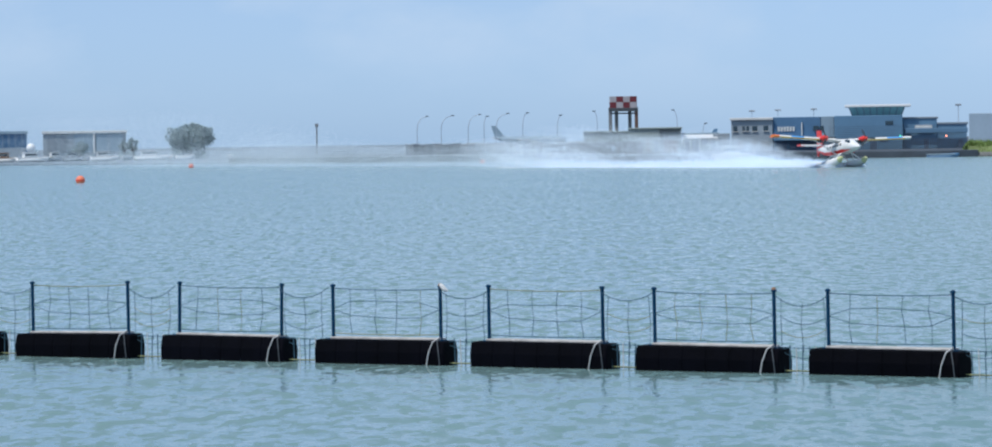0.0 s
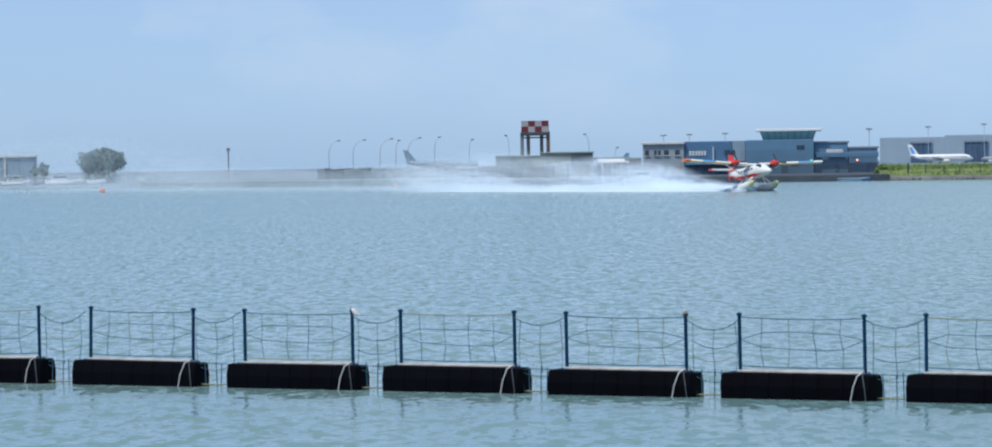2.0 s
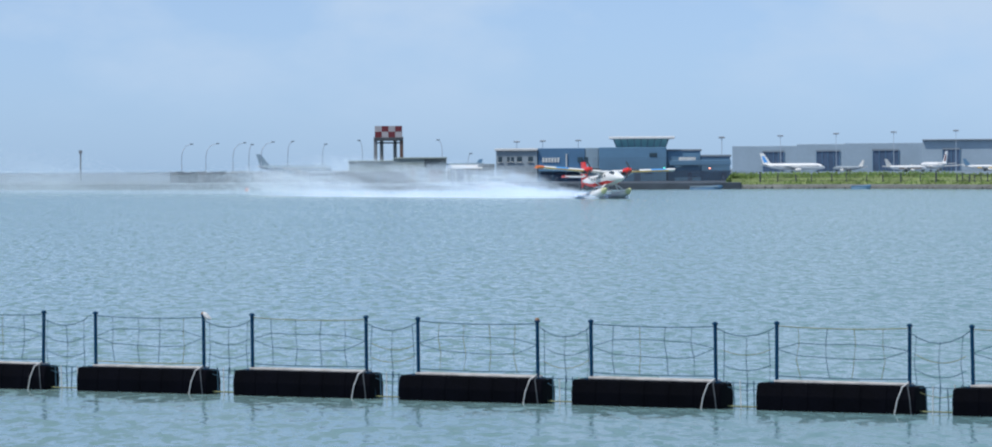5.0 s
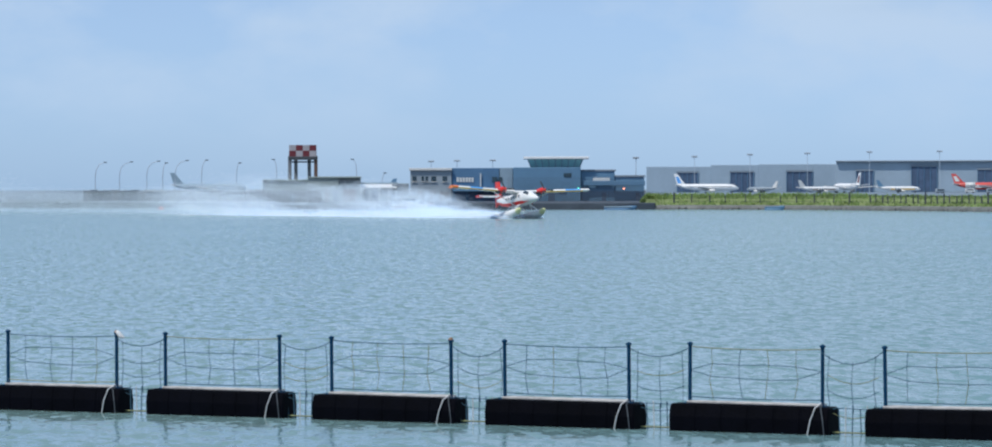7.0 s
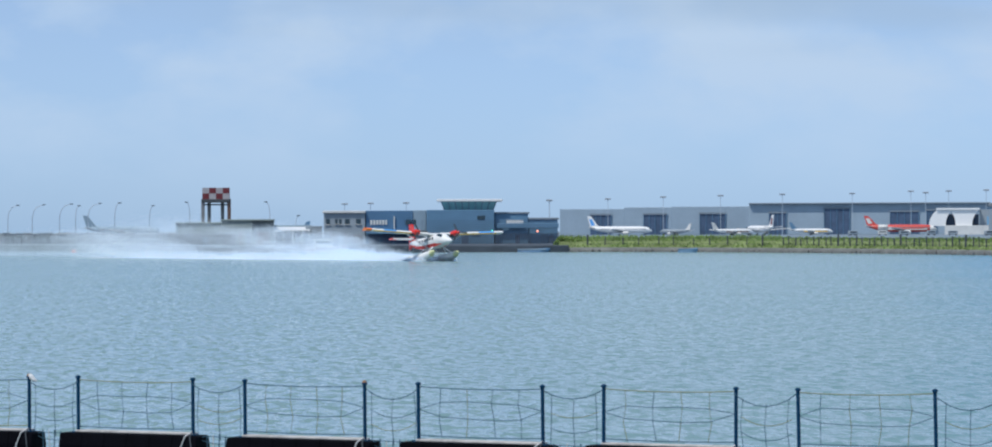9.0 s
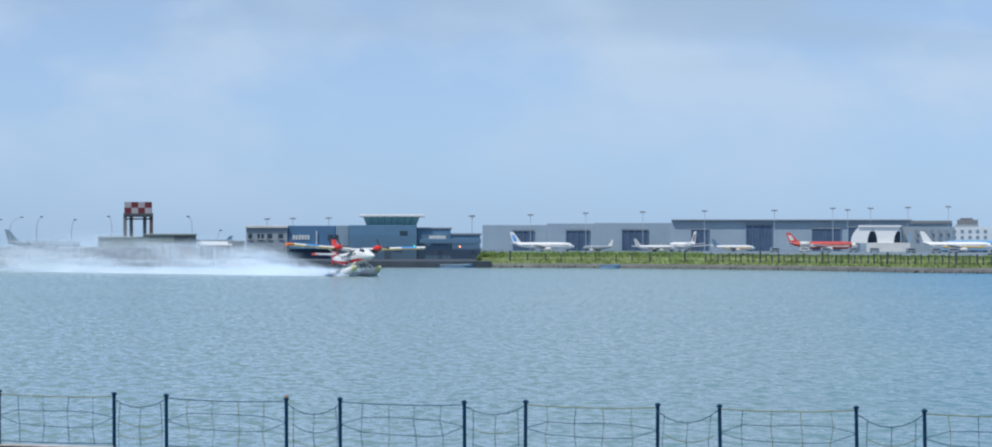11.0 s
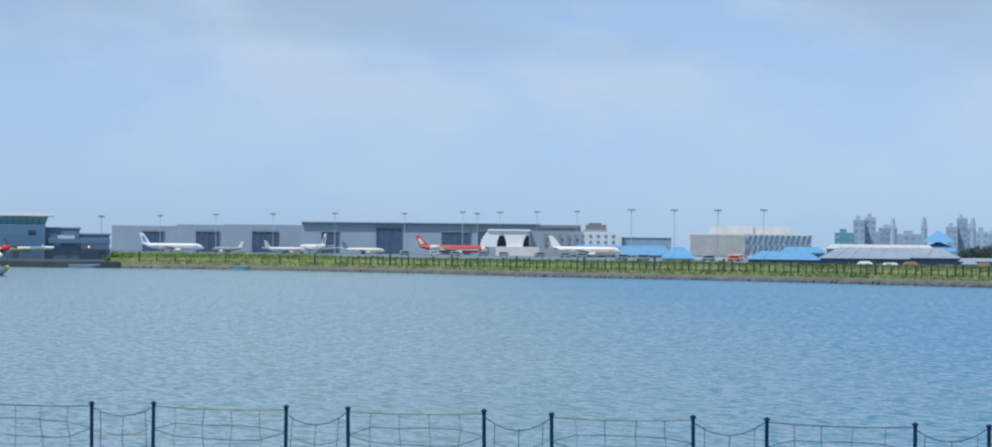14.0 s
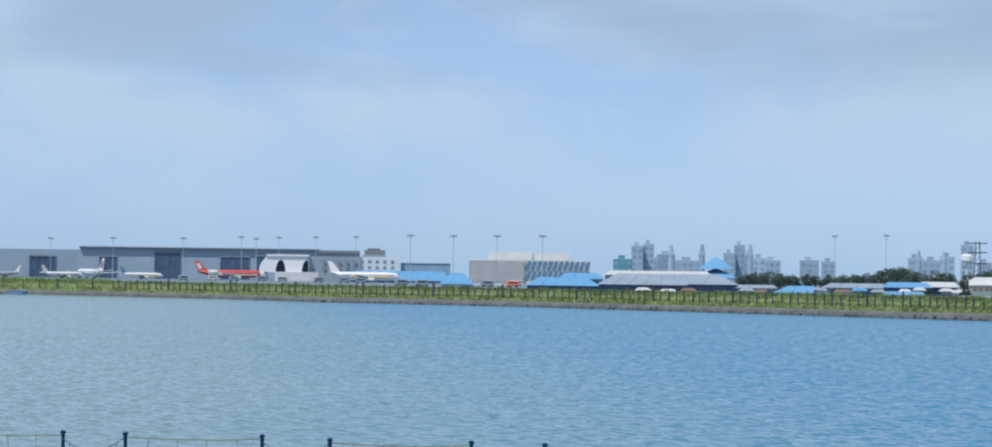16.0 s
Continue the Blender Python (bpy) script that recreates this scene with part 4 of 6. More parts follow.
# ---- roofs and sheds on the near side of the airport ----
def shed(a, b, d, depth, roof_mat, wall_mat, label, roof=0.5, hip=0.15):
    """A hall with a pitched sheet roof: a, the ridge line's upper corner; b, the lower right corner."""
    S = Site((a[0] + b[0]) / 2, d)
    t = thing("shed", S.m, label, "shed", "sheds")
    x0, x1, zt, zb = S.x(a[0]), S.x(b[0]), S.z(a[1]), max(0.3, S.z(b[1]))
    ze = zt - (zt - zb) * roof
    w = x1 - x0
    bm = bmesh.new()
    lo = [bm.verts.new(p) for p in ((x0 - 0.5, -0.8, ze), (x1 + 0.5, -0.8, ze), (x1 + 0.5, depth + 0.8, ze), (x0 - 0.5, depth + 0.8, ze))]
    hi = [bm.verts.new((x0 + w * hip, depth / 2, zt)), bm.verts.new((x1 - w * hip, depth / 2, zt))]
    bm.faces.new((lo[0], lo[1], hi[1], hi[0]))
    bm.faces.new((lo[2], lo[3], hi[0], hi[1]))
    bm.faces.new((lo[1], lo[2], hi[1]))
    bm.faces.new((lo[3], lo[0], hi[0]))
    bm.faces.new(lo[::-1])
    rf = part("roof", bm, roof_mat, t)
    n = max(3, int(w / 3.5))
    for i in range(1, n):
        f = i / n
        xr = x0 + w * hip + w * (1 - 2 * hip) * f
        part("roof_seam", tube([(x0 - 0.5 + (w + 1) * f, -0.8, ze + 0.03), (xr, depth / 2, zt + 0.03)], 0.09, 4), roof_mat, rf)
    part("wall", box(x0, x1, 0, depth, 0.3, ze), wall_mat, t)
    n = max(2, int(w / 6))
    for i in range(n):
        x = x0 + w * (i + 0.25) / n
        # dark plate on the wall for the shade inside an opening
        part("opening_shade", box(x, x + w * 0.5 / n, -0.12, 0.1, max(0.4, ze - 3.2), ze - 0.5), M_DARK, t)
    return t


shed((1470.6, 138.2), (1627.6, 112.2), 2060, 60, M_ROOF_BLUE, M_PALEBLUE, "long hall with a bright blue sheet roof", 0.8, 0.05)
shed((1512.2, 140.3), (1573.9, 134.5), 2130, 24, M_WHITE, M_WHITE, "white roof lantern on a long hall", 0.6, 0.02)
shed((1613.9, 136.4), (1665.9, 112.7), 1250, 26, M_ROOF_BLUE, M_OFFWHITE, "hall with a blue gabled roof", 0.75, 0.32)
# M_DARK walls put the shaded space under the roofs into the wall colour
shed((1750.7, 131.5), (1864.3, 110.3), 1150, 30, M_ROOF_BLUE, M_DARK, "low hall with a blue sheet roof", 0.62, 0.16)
shed((1800.6, 138.8), (1870.8, 123.0), 1200, 20, M_ROOF_BLUE, M_PALEBLUE, "hall with a blue sheet roof", 0.6, 0.15)
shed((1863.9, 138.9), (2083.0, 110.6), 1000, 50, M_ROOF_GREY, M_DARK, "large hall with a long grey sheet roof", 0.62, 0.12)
shed((1873.8, 143.7), (2041.4, 133.4), 1080, 30, M_OFFWHITE, M_GREYWALL, "hall with a weathered white roof", 0.7, 0.04)
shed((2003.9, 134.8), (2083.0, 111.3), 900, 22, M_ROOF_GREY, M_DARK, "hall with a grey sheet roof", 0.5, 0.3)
shed((2082.8, 123.4), (2142.9, 106.4), 880, 14, M_ROOF_GREY, M_GREYWALL, "low shed with grey walls", 0.3, 0.05)
shed((2142.7, 122.6), (2221.5, 104.7), 800, 18, M_ROOF_BLUE, M_PALEBLUE, "low shed with a pale blue roof", 0.6, 0.25)
shed((2217.4, 127.9), (2322.1, 109.6), 900, 18, M_ROOF_GREY, M_GREYWALL, "low shed with a grey roof", 0.4, 0.1)
shed((2312.5, 130.5), (2385.3, 114.1), 860, 20, M_ROOF_BLUE, M_DARK, "low shed with a pale blue roof", 0.5, 0.08)
shed((2366.5, 131.8), (2428.0, 115.3), 880, 20, M_OFFWHITE, M_DARK, "low shed with a white roof", 0.5, 0.08)
shed((2310.9, 115.9), (2378.0, 102.8), 700, 12, M_ROOF_BLUE, M_BROWN, "small workshop with a blue roof", 0.4, 0.1)
shed((2429.9, 110.8), (2481.5, 102.4), 640, 10, M_GREYWALL, M_OFFWHITE, "small shed with pale walls", 0.4, 0.1)
shed((2381.3, 140.9), (2422.2, 133.9), 1000, 16, M_OFFWHITE, M_GREYWALL, "shed with a white roof", 0.5, 0.1)
# blue pyramid roof
S = Site(2048.6, 1150)
pyr = thing("pyramid_hall", S.m, "hall with two tiers of blue pyramid roof", "building")
for a, b, mt in (((2022.3, 165.4), (2075.0, 148.0), M_ROOF_BLUE), ((2014.2, 148.1), (2082.7, 133.9), M_ROOF_BLUE)):
    x0, x1, zt, zb = S.x(a[0]), S.x(b[0]), S.z(a[1]), S.z(b[1])
    bm = bmesh.new()
    q = (x1 - x0) * 0.5
    lo = [bm.verts.new(p) for p in ((x0, -q, zb), (x1, -q, zb), (x1, q, zb), (x0, q, zb))]
    k = 0.10
    mid = [bm.verts.new(((x0 + x1) / 2 + sx * q * 0.5, sy * q * 0.5, zb + (zt - zb) * 0.62)) for sx, sy in ((-1, -1), (1, -1), (1, 1), (-1, 1))]
    hi = [bm.verts.new(((x0 + x1) / 2 + sx * q * k, sy * q * k, zt)) for sx, sy in ((-1, -1), (1, -1), (1, 1), (-1, 1))]
    for r0, r1 in ((lo, mid), (mid, hi)):
        for i in range(4):
            bm.faces.new((r0[i], r0[(i + 1) % 4], r1[(i + 1) % 4], r1[i]))
    bm.faces.new(hi)
    bm.faces.new(lo[::-1])
    part("roof_tier", bm, mt, pyr)
S.block("wall", (2018.2, 133.1), (2079.2, 111.3), 14, M_PALEBLUE, pyr, -6, 0.3)
# house at the right end
S = Site(2463.1, 760)
hs = thing("store_house", S.m, "small stone-coloured store house with a white rounded roof", "building")
S.block("wall", (2447.5, 128.6), (2492.9, 110.4), 10, M_CREAM, hs, 0, 0.3)
bm = loft([(S.x(2445.2), S.z(127.4), 5.5, 0.9), (S.x(2455.6), S.z(127.8), 5.5, 1.5), (S.x(2494.5), S.z(127.8), 5.5, 1.5)], 14)
bmesh.ops.translate(bm, verts=bm.verts, vec=(0, 5.2, 0))
part("roof", bm, M_OFFWHITE, hs)
for cx in (1430, 1455, 1480, 1500):
    S.block("window", (2452.0 + (cx - 1430) / 2.66, 124.9), (2452.0 + (cx - 1416) / 2.66, 124.9 - 6), 0.3, M_BROWN, hs, -0.1)

# ---- the town behind ----
rnd = random.Random(11)


def town_block(u0, u1, top, d, material, label="distant grey town block"):
    S = Site((u0 + u1) / 2, d)
    t = thing("town_block", S.m, label, "building", "town blocks")
    x0, x1, zt = S.x(u0), S.x(u1), S.z(top)
    part("wall", box(x0, x1, 0, 25, 0.3, zt, bevel=0.2), material, t)
    part("roof_room", box(x0 + (x1 - x0) * 0.25, x0 + (x1 - x0) * 0.6, 5, 15, zt, zt + 3.0), material, t)
    cols = max(2, int((x1 - x0) / 5))
    storeys = max(2, int((zt - 8) / 5.5))
    for i in range(cols):
        for k in range(storeys):
            x = x0 + (x1 - x0) * (i + 0.25) / cols
            z = zt - 3.4 - k * 5.5
            if z > 8:
                part("window", box(x, x + (x1 - x0) * 0.5 / cols, -0.3, 0.1, z - 1.5, z + 0.8), M_CITYWINDOW, t)


pu = 1917.1
pe = 165.7


def fu(cx):
    return pu + cx / 2.66


def fe(cx, cy):
    return pe - (cy - 200) / 2.66 + 0.0131 * cx / 2.66


town_block(1886.2, 1916.8, 161.8, 3300, M_TEAL, "distant block wrapped in teal netting")
town_block(1914.8, 1933.2, 182.8, 3400, M_CITY, "distant grey tower block")
town_block(1933.2, 1950.5, 186.7, 3420, M_CITY, "distant grey tower block")
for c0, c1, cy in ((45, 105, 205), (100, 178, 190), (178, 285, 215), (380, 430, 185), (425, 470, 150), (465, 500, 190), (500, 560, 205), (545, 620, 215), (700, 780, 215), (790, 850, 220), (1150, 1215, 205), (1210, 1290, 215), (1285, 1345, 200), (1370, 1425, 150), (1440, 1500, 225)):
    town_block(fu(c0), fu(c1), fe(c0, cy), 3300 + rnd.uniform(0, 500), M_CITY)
for cx, cy in ((160, 150), (290, 148), (492, 150), (1195, 175), (1300, 180)):
    S = Site(fu(cx), 3200)
    c = thing("town_tower", S.m, "slender distant concrete tower", "tower", "town towers")
    zt = S.z(fe(cx, cy))
    part("shaft", tube([(0, 0, 0.3), (0, 0, zt - 6), (0, 0, zt)], [2.6, 2.2, 1.0], 8), M_CITY, c)
    part("head", box(-2.6, 2.6, -2, 2, zt - 9, zt - 6, bevel=0.2), M_CITY, c)
S = Site(fu(1440), 1100)
pyl = thing("lattice_pylon", S.m, "dark lattice mast with cross arms", "mast")
zt = S.z(fe(1440, 138))
for sx in (-0.7, 0.7):
    part("leg", tube([(sx * 1.6, 0, 0.3), (sx * 0.7, 0, zt)], 0.14, 5), M_DARKSTEEL, pyl)
for i in range(9):
    z = 1 + (zt - 2) * i / 9
    part("brace", tube([(-1.1 + 0.04 * i, 0, z), (1.1 - 0.04 * i, 0, z + (zt - 2) / 9)], 0.08, 4), M_DARKSTEEL, pyl)
for z in (zt - 0.5, zt - 3, zt - 6):
    part("arm", box(-2.6, 2.6, -0.12, 0.12, z - 0.15, z + 0.15), M_DARKSTEEL, pyl)
S = Site(fu(1395), 1050)
wt = thing("water_tank", S.m, "white water tank on a stand", "tank")
zc = S.z(fe(1395, 211))
part("bowl", tube([(0, 0, zc - 1.2), (0, 0, zc - 0.4), (0, 0, zc + 0.8), (0, 0, zc + 1.3)], [0.6, 1.7, 1.7, 0.7], 16), M_WHITE, wt)
part("stem", tube([(0, 0, 0.3), (0, 0, zc - 1.1)], 0.32, 10), M_OFFWHITE, wt)

# ---- trees ----
def tree(u, d, top, width, label, leaves=2600, seed=1, crown_low=0.25, group="trees", leaf=None):
    """A trunk, limbs and a crown of many leaf clumps with gaps."""
    r = random.Random(seed)
    S = Site(u, d)
    t = thing("tree", S.m, label, "tree", group)
    h = S.z(top) - 0.3
    w = width * d / F
    bm = bmesh.new()
    add_tube(bm, [(0, 0, 0.2), (0.1, 0, h * 0.25), (-0.1, 0.1, h * 0.5), (0, 0, h * 0.75)], [h * 0.035, h * 0.028, h * 0.02, h * 0.008], 7)
    tips = []
    for i in range(9):
        a = i * 2.4
        z0 = h * r.uniform(0.2, 0.5)
        rr = w * 0.5 * r.uniform(0.45, 0.78)
        tip = Vector((math.cos(a) * rr, math.sin(a) * rr * 0.8, h * r.uniform(0.45, 0.82)))
        add_tube(bm, [(0, 0, z0), tip * 0.5 + Vector((0, 0, z0 * 0.4)), tip], [h * 0.016, h * 0.01, h * 0.004], 5)
        tips.append(tip)
    part("trunk", bm, M_BARK, t)
    lobes = [(p, w * r.uniform(0.14, 0.23)) for p in tips] + [(Vector((r.uniform(-0.2, 0.2) * w, 0, h * 0.84)), w * 0.2), (Vector((r.uniform(-0.1, 0.3) * w, 0, h * 0.7)), w * 0.26), (Vector((-0.15 * w, 0, h * 0.62)), w * 0.27), (Vector((0.12 * w, 0, h * crown_low + w * 0.12)), w * 0.27), (Vector((-0.2 * w, 0, h * crown_low + w * 0.12)), w * 0.24)]
    verts, faces = [], []
    s = max(0.22, w * 0.028)
    for i in range(leaves):
        c, rad = lobes[i % len(lobes)]
        v = Vector((r.gauss(0, 1), r.gauss(0, 1), r.gauss(0, 1))).normalized() * rad * (r.random() ** 0.4)
        p = c + v
        if p.z > h * (0.93 + 0.07 * math.sin(p.x * 9 / w + 1.3)):
            continue
        if p.z < 0.4:
            continue
        a = Vector((r.uniform(-1, 1), r.uniform(-1, 1), r.uniform(-1, 1))).normalized() * s * r.uniform(0.6, 1.4)
        b = a.cross(Vector((r.uniform(-1, 1), r.uniform(-1, 1), r.uniform(-1, 1)))).normalized() * s * 0.6
        k = len(verts)
        verts += [p - a, p + b, p + a, p - b]
        faces.append((k, k + 1, k + 2, k + 3))
    me = bpy.data.meshes.new("crown")
    me.from_pydata([tuple(v) for v in verts], [], faces)
    me.materials.append(leaf or M_LEAF)
    cr = new("crown", me)
    cr.parent = t
    return t


tree(-479.6, 1150, 167.8, 78, "broad round green shore tree, greyed as by haze", 7000, 3, 0.0, "trees", M_LEAF_GREY)
tree(-570.7, 1180, 149.5, 18, "slim green tree, greyed as by haze", 900, 5, 0.25, "trees", M_LEAF_GREY)
tree(-584.0, 1170, 144.7, 22, "small green tree, greyed as by haze", 900, 6, 0.25, "trees", M_LEAF_GREY)
tree(-653.4, 1140, 142.3, 34, "green tree, greyed as by haze, before a pale building", 1200, 7, 0.25, "trees", M_LEAF_GREY)
for i, (cx, cy, wd) in enumerate(((470, 262, 36), (520, 256, 40), (570, 250, 42), (620, 262, 38), (665, 270, 34), (1070, 235, 40), (1110, 226, 44), (1150, 240, 40), (1200, 255, 46), (1260, 250, 44), (1310, 258, 36), (1400, 262, 34), (1470, 250, 46), (1515, 240, 40), (1240, 320, 14), (1390, 330, 20), (740, 262, 30), (980, 262, 40), (820, 268, 36), (880, 270, 38), (930, 266, 36), (1020, 258, 40), (400, 352, 14))):
    tree(fu(cx), 960 + (i % 3) * 20 if cy < 300 else 660, fe(cx, cy), wd, "dense dark green tree among the sheds", 1500 if wd > 25 else 500, 20 + i, 0.1)

for i, (pt, wd) in enumerate((((747.4, 123.9), 22), ((755.4, 122.6), 26), ((764.8, 120.5), 26), ((758.3, 122.0), 22), ((773.3, 119.3), 20))):
    tree(pt[0], shore_at(pt[0]) + 9, pt[1], wd, "bright green shrub on the bank by the terminal", 700, 60 + i, 0.0, "shrubs", M_GRASS)
# small huts between the bank and the halls
rnd = random.Random(5)
for cx, cy, wd in ((455, 332, 50), (520, 338, 40), (690, 336, 60), (760, 330, 48), (850, 338, 60), (925, 332, 52), (1005, 338, 46), (1120, 336, 40), (1180, 330, 40), (1290, 334, 44), (1340, 340, 40), (20, 330, 50), (120, 336, 60), (210, 332, 50)):
    rm, lab = rnd.choice(((M_ROOF_BLUE, "small hut with a blue sheet roof"), (M_OFFWHITE, "small hut with a white roof"), (M_ROOF_GREY, "small hut with a grey roof"), (M_BROWN, "small hut with a brown roof")))
    shed((fu(cx), fe(cx, cy)), (fu(cx + wd), fe(cx, cy + 34)), rnd.uniform(680, 840), 8, rm, rnd.choice((M_GREYWALL, M_OFFWHITE, M_DARK, M_CREAM)), lab, 0.35, 0.08)

# ---- far left shore ----
S = Site(-679.7, 1190)
lb = thing("shore_building", S.m, "pale flat-roofed building with glazed bays", "building")
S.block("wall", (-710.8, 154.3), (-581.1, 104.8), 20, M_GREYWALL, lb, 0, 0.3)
S.block("roof", (-712.4, 156.3), (-579.2, 152.2), 21, M_OFFWHITE, lb, -0.6)
for x0, x1 in ((228, 275), (282, 312), (352, 442), (455, 510), (516, 580)):
    S.block("glazed_bay", (-703.3 + (x0 - 228) / 3, 151.5), (-703.3 + (x1 - 228) / 3, 123.0), 0.4, M_HANGAR_ROOF if x0 < 320 else M_PALEBLUE, lb, -0.15)
S.block("column", (-632.4, 152.6), (-629.8, 120.4), 0.6, M_OFFWHITE, lb, -0.5)
S = Site(-768.5, 1180)
lb = thing("shore_building", S.m, "blue glazed building with a pale roof edge", "building")
S.block("wall", (-807.8, 154.1), (-736.1, 106.9), 20, M_DEEPBLUE, lb, 0, 0.3)
S.block("roof", (-809.4, 157.5), (-734.2, 152.9), 21, M_PALEBLUE, lb, -0.6)
for i in range(7):
    u = -804.5 + i * 10
    S.block("mullion", (u, 152.5), (u + 1.2, 127.3), 0.4, M_PALEBLUE, lb, -0.2)
S.block("low_wall", (-808.1, 131.0), (-737.7, 110.2), 1.0, M_GREYWALL, lb, -3, 0.3)
S = Site(-729.9, 1160)
dome = thing("radome", S.m, "small white radome on a post", "dome")
bm = bmesh.new()
bmesh.ops.create_icosphere(bm, subdivisions=3, radius=1.3)
bmesh.ops.translate(bm, verts=bm.verts, vec=(0, 0, S.z(130.7)))
smooth(part("dome", bm, M_WHITE, dome))
part("stand", tube([(0, 0, 0.3), (0, 0, S.z(130.7) - 1)], 0.4, 8), M_GREYWALL, dome)


def boat(u, d, length, hull_mat, top_mat, label, turn=0.0, cabin=True):
    x, y = bearing(u, d)
    t = thing("boat", pose(x, y, 0.35 if d > 1000 else (0.0 if cabin else -0.55), 0, 0, -math.degrees(u / F) + turn), label, "boat", "moored boats")
    L = length
    bm = loft([(-L / 2, 0.55, L * 0.12, 0.55), (-L * 0.3, 0.5, L * 0.15, 0.7), (L * 0.15, 0.55, L * 0.15, 0.7), (L * 0.38, 0.75, L * 0.09, 0.6), (L / 2, 1.15, 0.05, 0.18)], 12)
    smooth(part("hull", bm, hull_mat, t))
    part("deck_edge", box(-L / 2, L * 0.36, -L * 0.125, L * 0.125, 1.0, 1.2, bevel=0.06), top_mat, t)
    if cabin:
        c = part("cabin", box(-L * 0.3, L * 0.12, -L * 0.1, L * 0.1, 1.2, 2.5, bevel=0.15), top_mat, t)
        part("cabin_window", box(-L * 0.27, L * 0.09, -L * 0.105, L * 0.105, 1.7, 2.2), M_GLASS, c)
        part("cabin_roof", box(-L * 0.34, L * 0.16, -L * 0.12, L * 0.12, 2.5, 2.62, bevel=0.03), top_mat, c)
    return t


for cx, d, L, hm, tm, turn in ((155, 1108, 9.5, M_WHITE, M_WHITE, 22), (118, 1122, 5, M_OFFWHITE, M_GREYWALL, -30), (262, 1124, 6, M_GREYWALL, M_OFFWHITE, 35), (345, 1112, 6, M_GREYWALL, M_GREYWALL, -14), (392, 1126, 5, M_OFFWHITE, M_GREYWALL, 40), (495, 1108, 8, M_WHITE, M_OFFWHITE, 12), (598, 1124, 4.5, M_GREYWALL, M_OFFWHITE, 50), (715, 1112, 10, M_WHITE, M_WHITE, 4), (790, 1126, 4.5, M_OFFWHITE, M_GREYWALL, -40), (868, 1110, 5, M_WHITE, M_OFFWHITE, 15), (898, 1124, 3.5, M_WHITE, M_WHITE, 60), (1088, 1112, 3.2, M_WHITE, M_WHITE, 70), (30, 1112, 6, M_OFFWHITE, M_BROWN, -12)):
    boat(-778.7 + cx / 3, d, L, hm, tm, "white boat laid up on the far shore" if hm is not M_GREYWALL else "grey boat laid up on the far shore", turn, L > 5.5)
boat(378.5, 748, 8, M_BROWN, M_OFFWHITE, "brown wooden boat moored at the quay", 8)
boat(424.7, 746, 7, M_SHADOWGREY, M_GREYWALL, "low grey boat moored at the quay", 4, False)
boat(705.4, 742, 6, M_DEEPBLUE, M_PALEBLUE, "low blue boat by the quay", 2, False)
boat(948.4, 726, 3.6, M_BLUEWALL, M_BLUEWALL, "low blue skiff by the bank", 0, False)


def buoy(p, radius, label):
    u, e = p
    d = EYE[2] * F / (132.0 - e)
    x, y = bearing(u, d)
    t = thing("buoy", pose(x, y, 0), label, "buoy", "orange buoys")
    bm = bmesh.new()
    bmesh.ops.create_uvsphere(bm, u_segments=20, v_segments=12, radius=radius)
    bmesh.ops.translate(bm, verts=bm.verts, vec=(0, 0, radius * 0.55))
    smooth(part("ball", bm, M_ORANGE, t))
    part("band", tube([(0, 0, radius * 0.45), (0, 0, radius * 0.65)], radius * 1.01, 20), M_AIRRED, t)
    part("eye_ring", tube([(0, 0, radius * 1.5), (0, 0, radius * 1.75)], radius * 0.12, 8), M_STEEL, t)


buoy((-653.5, 74.6), 0.56, "round orange mooring buoy on the water")
buoy((-19.4, 96.0), 0.42, "small round orange buoy near the quay")
buoy((-479.3, 95.4), 0.5, "small round orange buoy near the shore")

# ---- bank fence and grass ----
bf = thing("bank_fence", pose(0, 0, 0), "dark post fence along the grassy bank", "fence")
post_mesh = None
u = 790.0
i = 0
while u < 3000:
    d = shore_at(u)
    x, y = along(u, 5.0)
    tall = i % 10 == 0
    if post_mesh is None:
        post_mesh = part("fence_post", box(-0.09, 0.09, -0.09, 0.09, 0, 1.0, bevel=0.01), M_DARKSTEEL, bf)
        ob = post_mesh
    else:
        ob = new("fence_post", post_mesh.data)
        ob.parent = bf
    ob.matrix_basis = Matrix.LocRotScale((x, y, 1.0), Euler((math.sin(i * 2.3) * 0.04, math.sin(i * 1.9) * 0.05, i * 0.3)), (1.7, 1, 2.2) if tall else (0.75 + 0.25 * (i % 3), 0.9, 1.7 + 0.22 * math.sin(i * 1.7)))
    u += 1.4 * F / d * (0.75 if u > 1080 else 2.3) * (1 + 0.16 * math.sin(i * 2.7))
    i += 1
for z in (1.5, 2.05, 2.55):
    bm = bmesh.new()
    add_tube(bm, [(*along(u, 5.0), z) for u in range(790, 3000, 30)], 0.025, 4)
    part("fence_wire", bm, M_DARKSTEEL, bf)

rnd = random.Random(9)
verts, faces = [], []
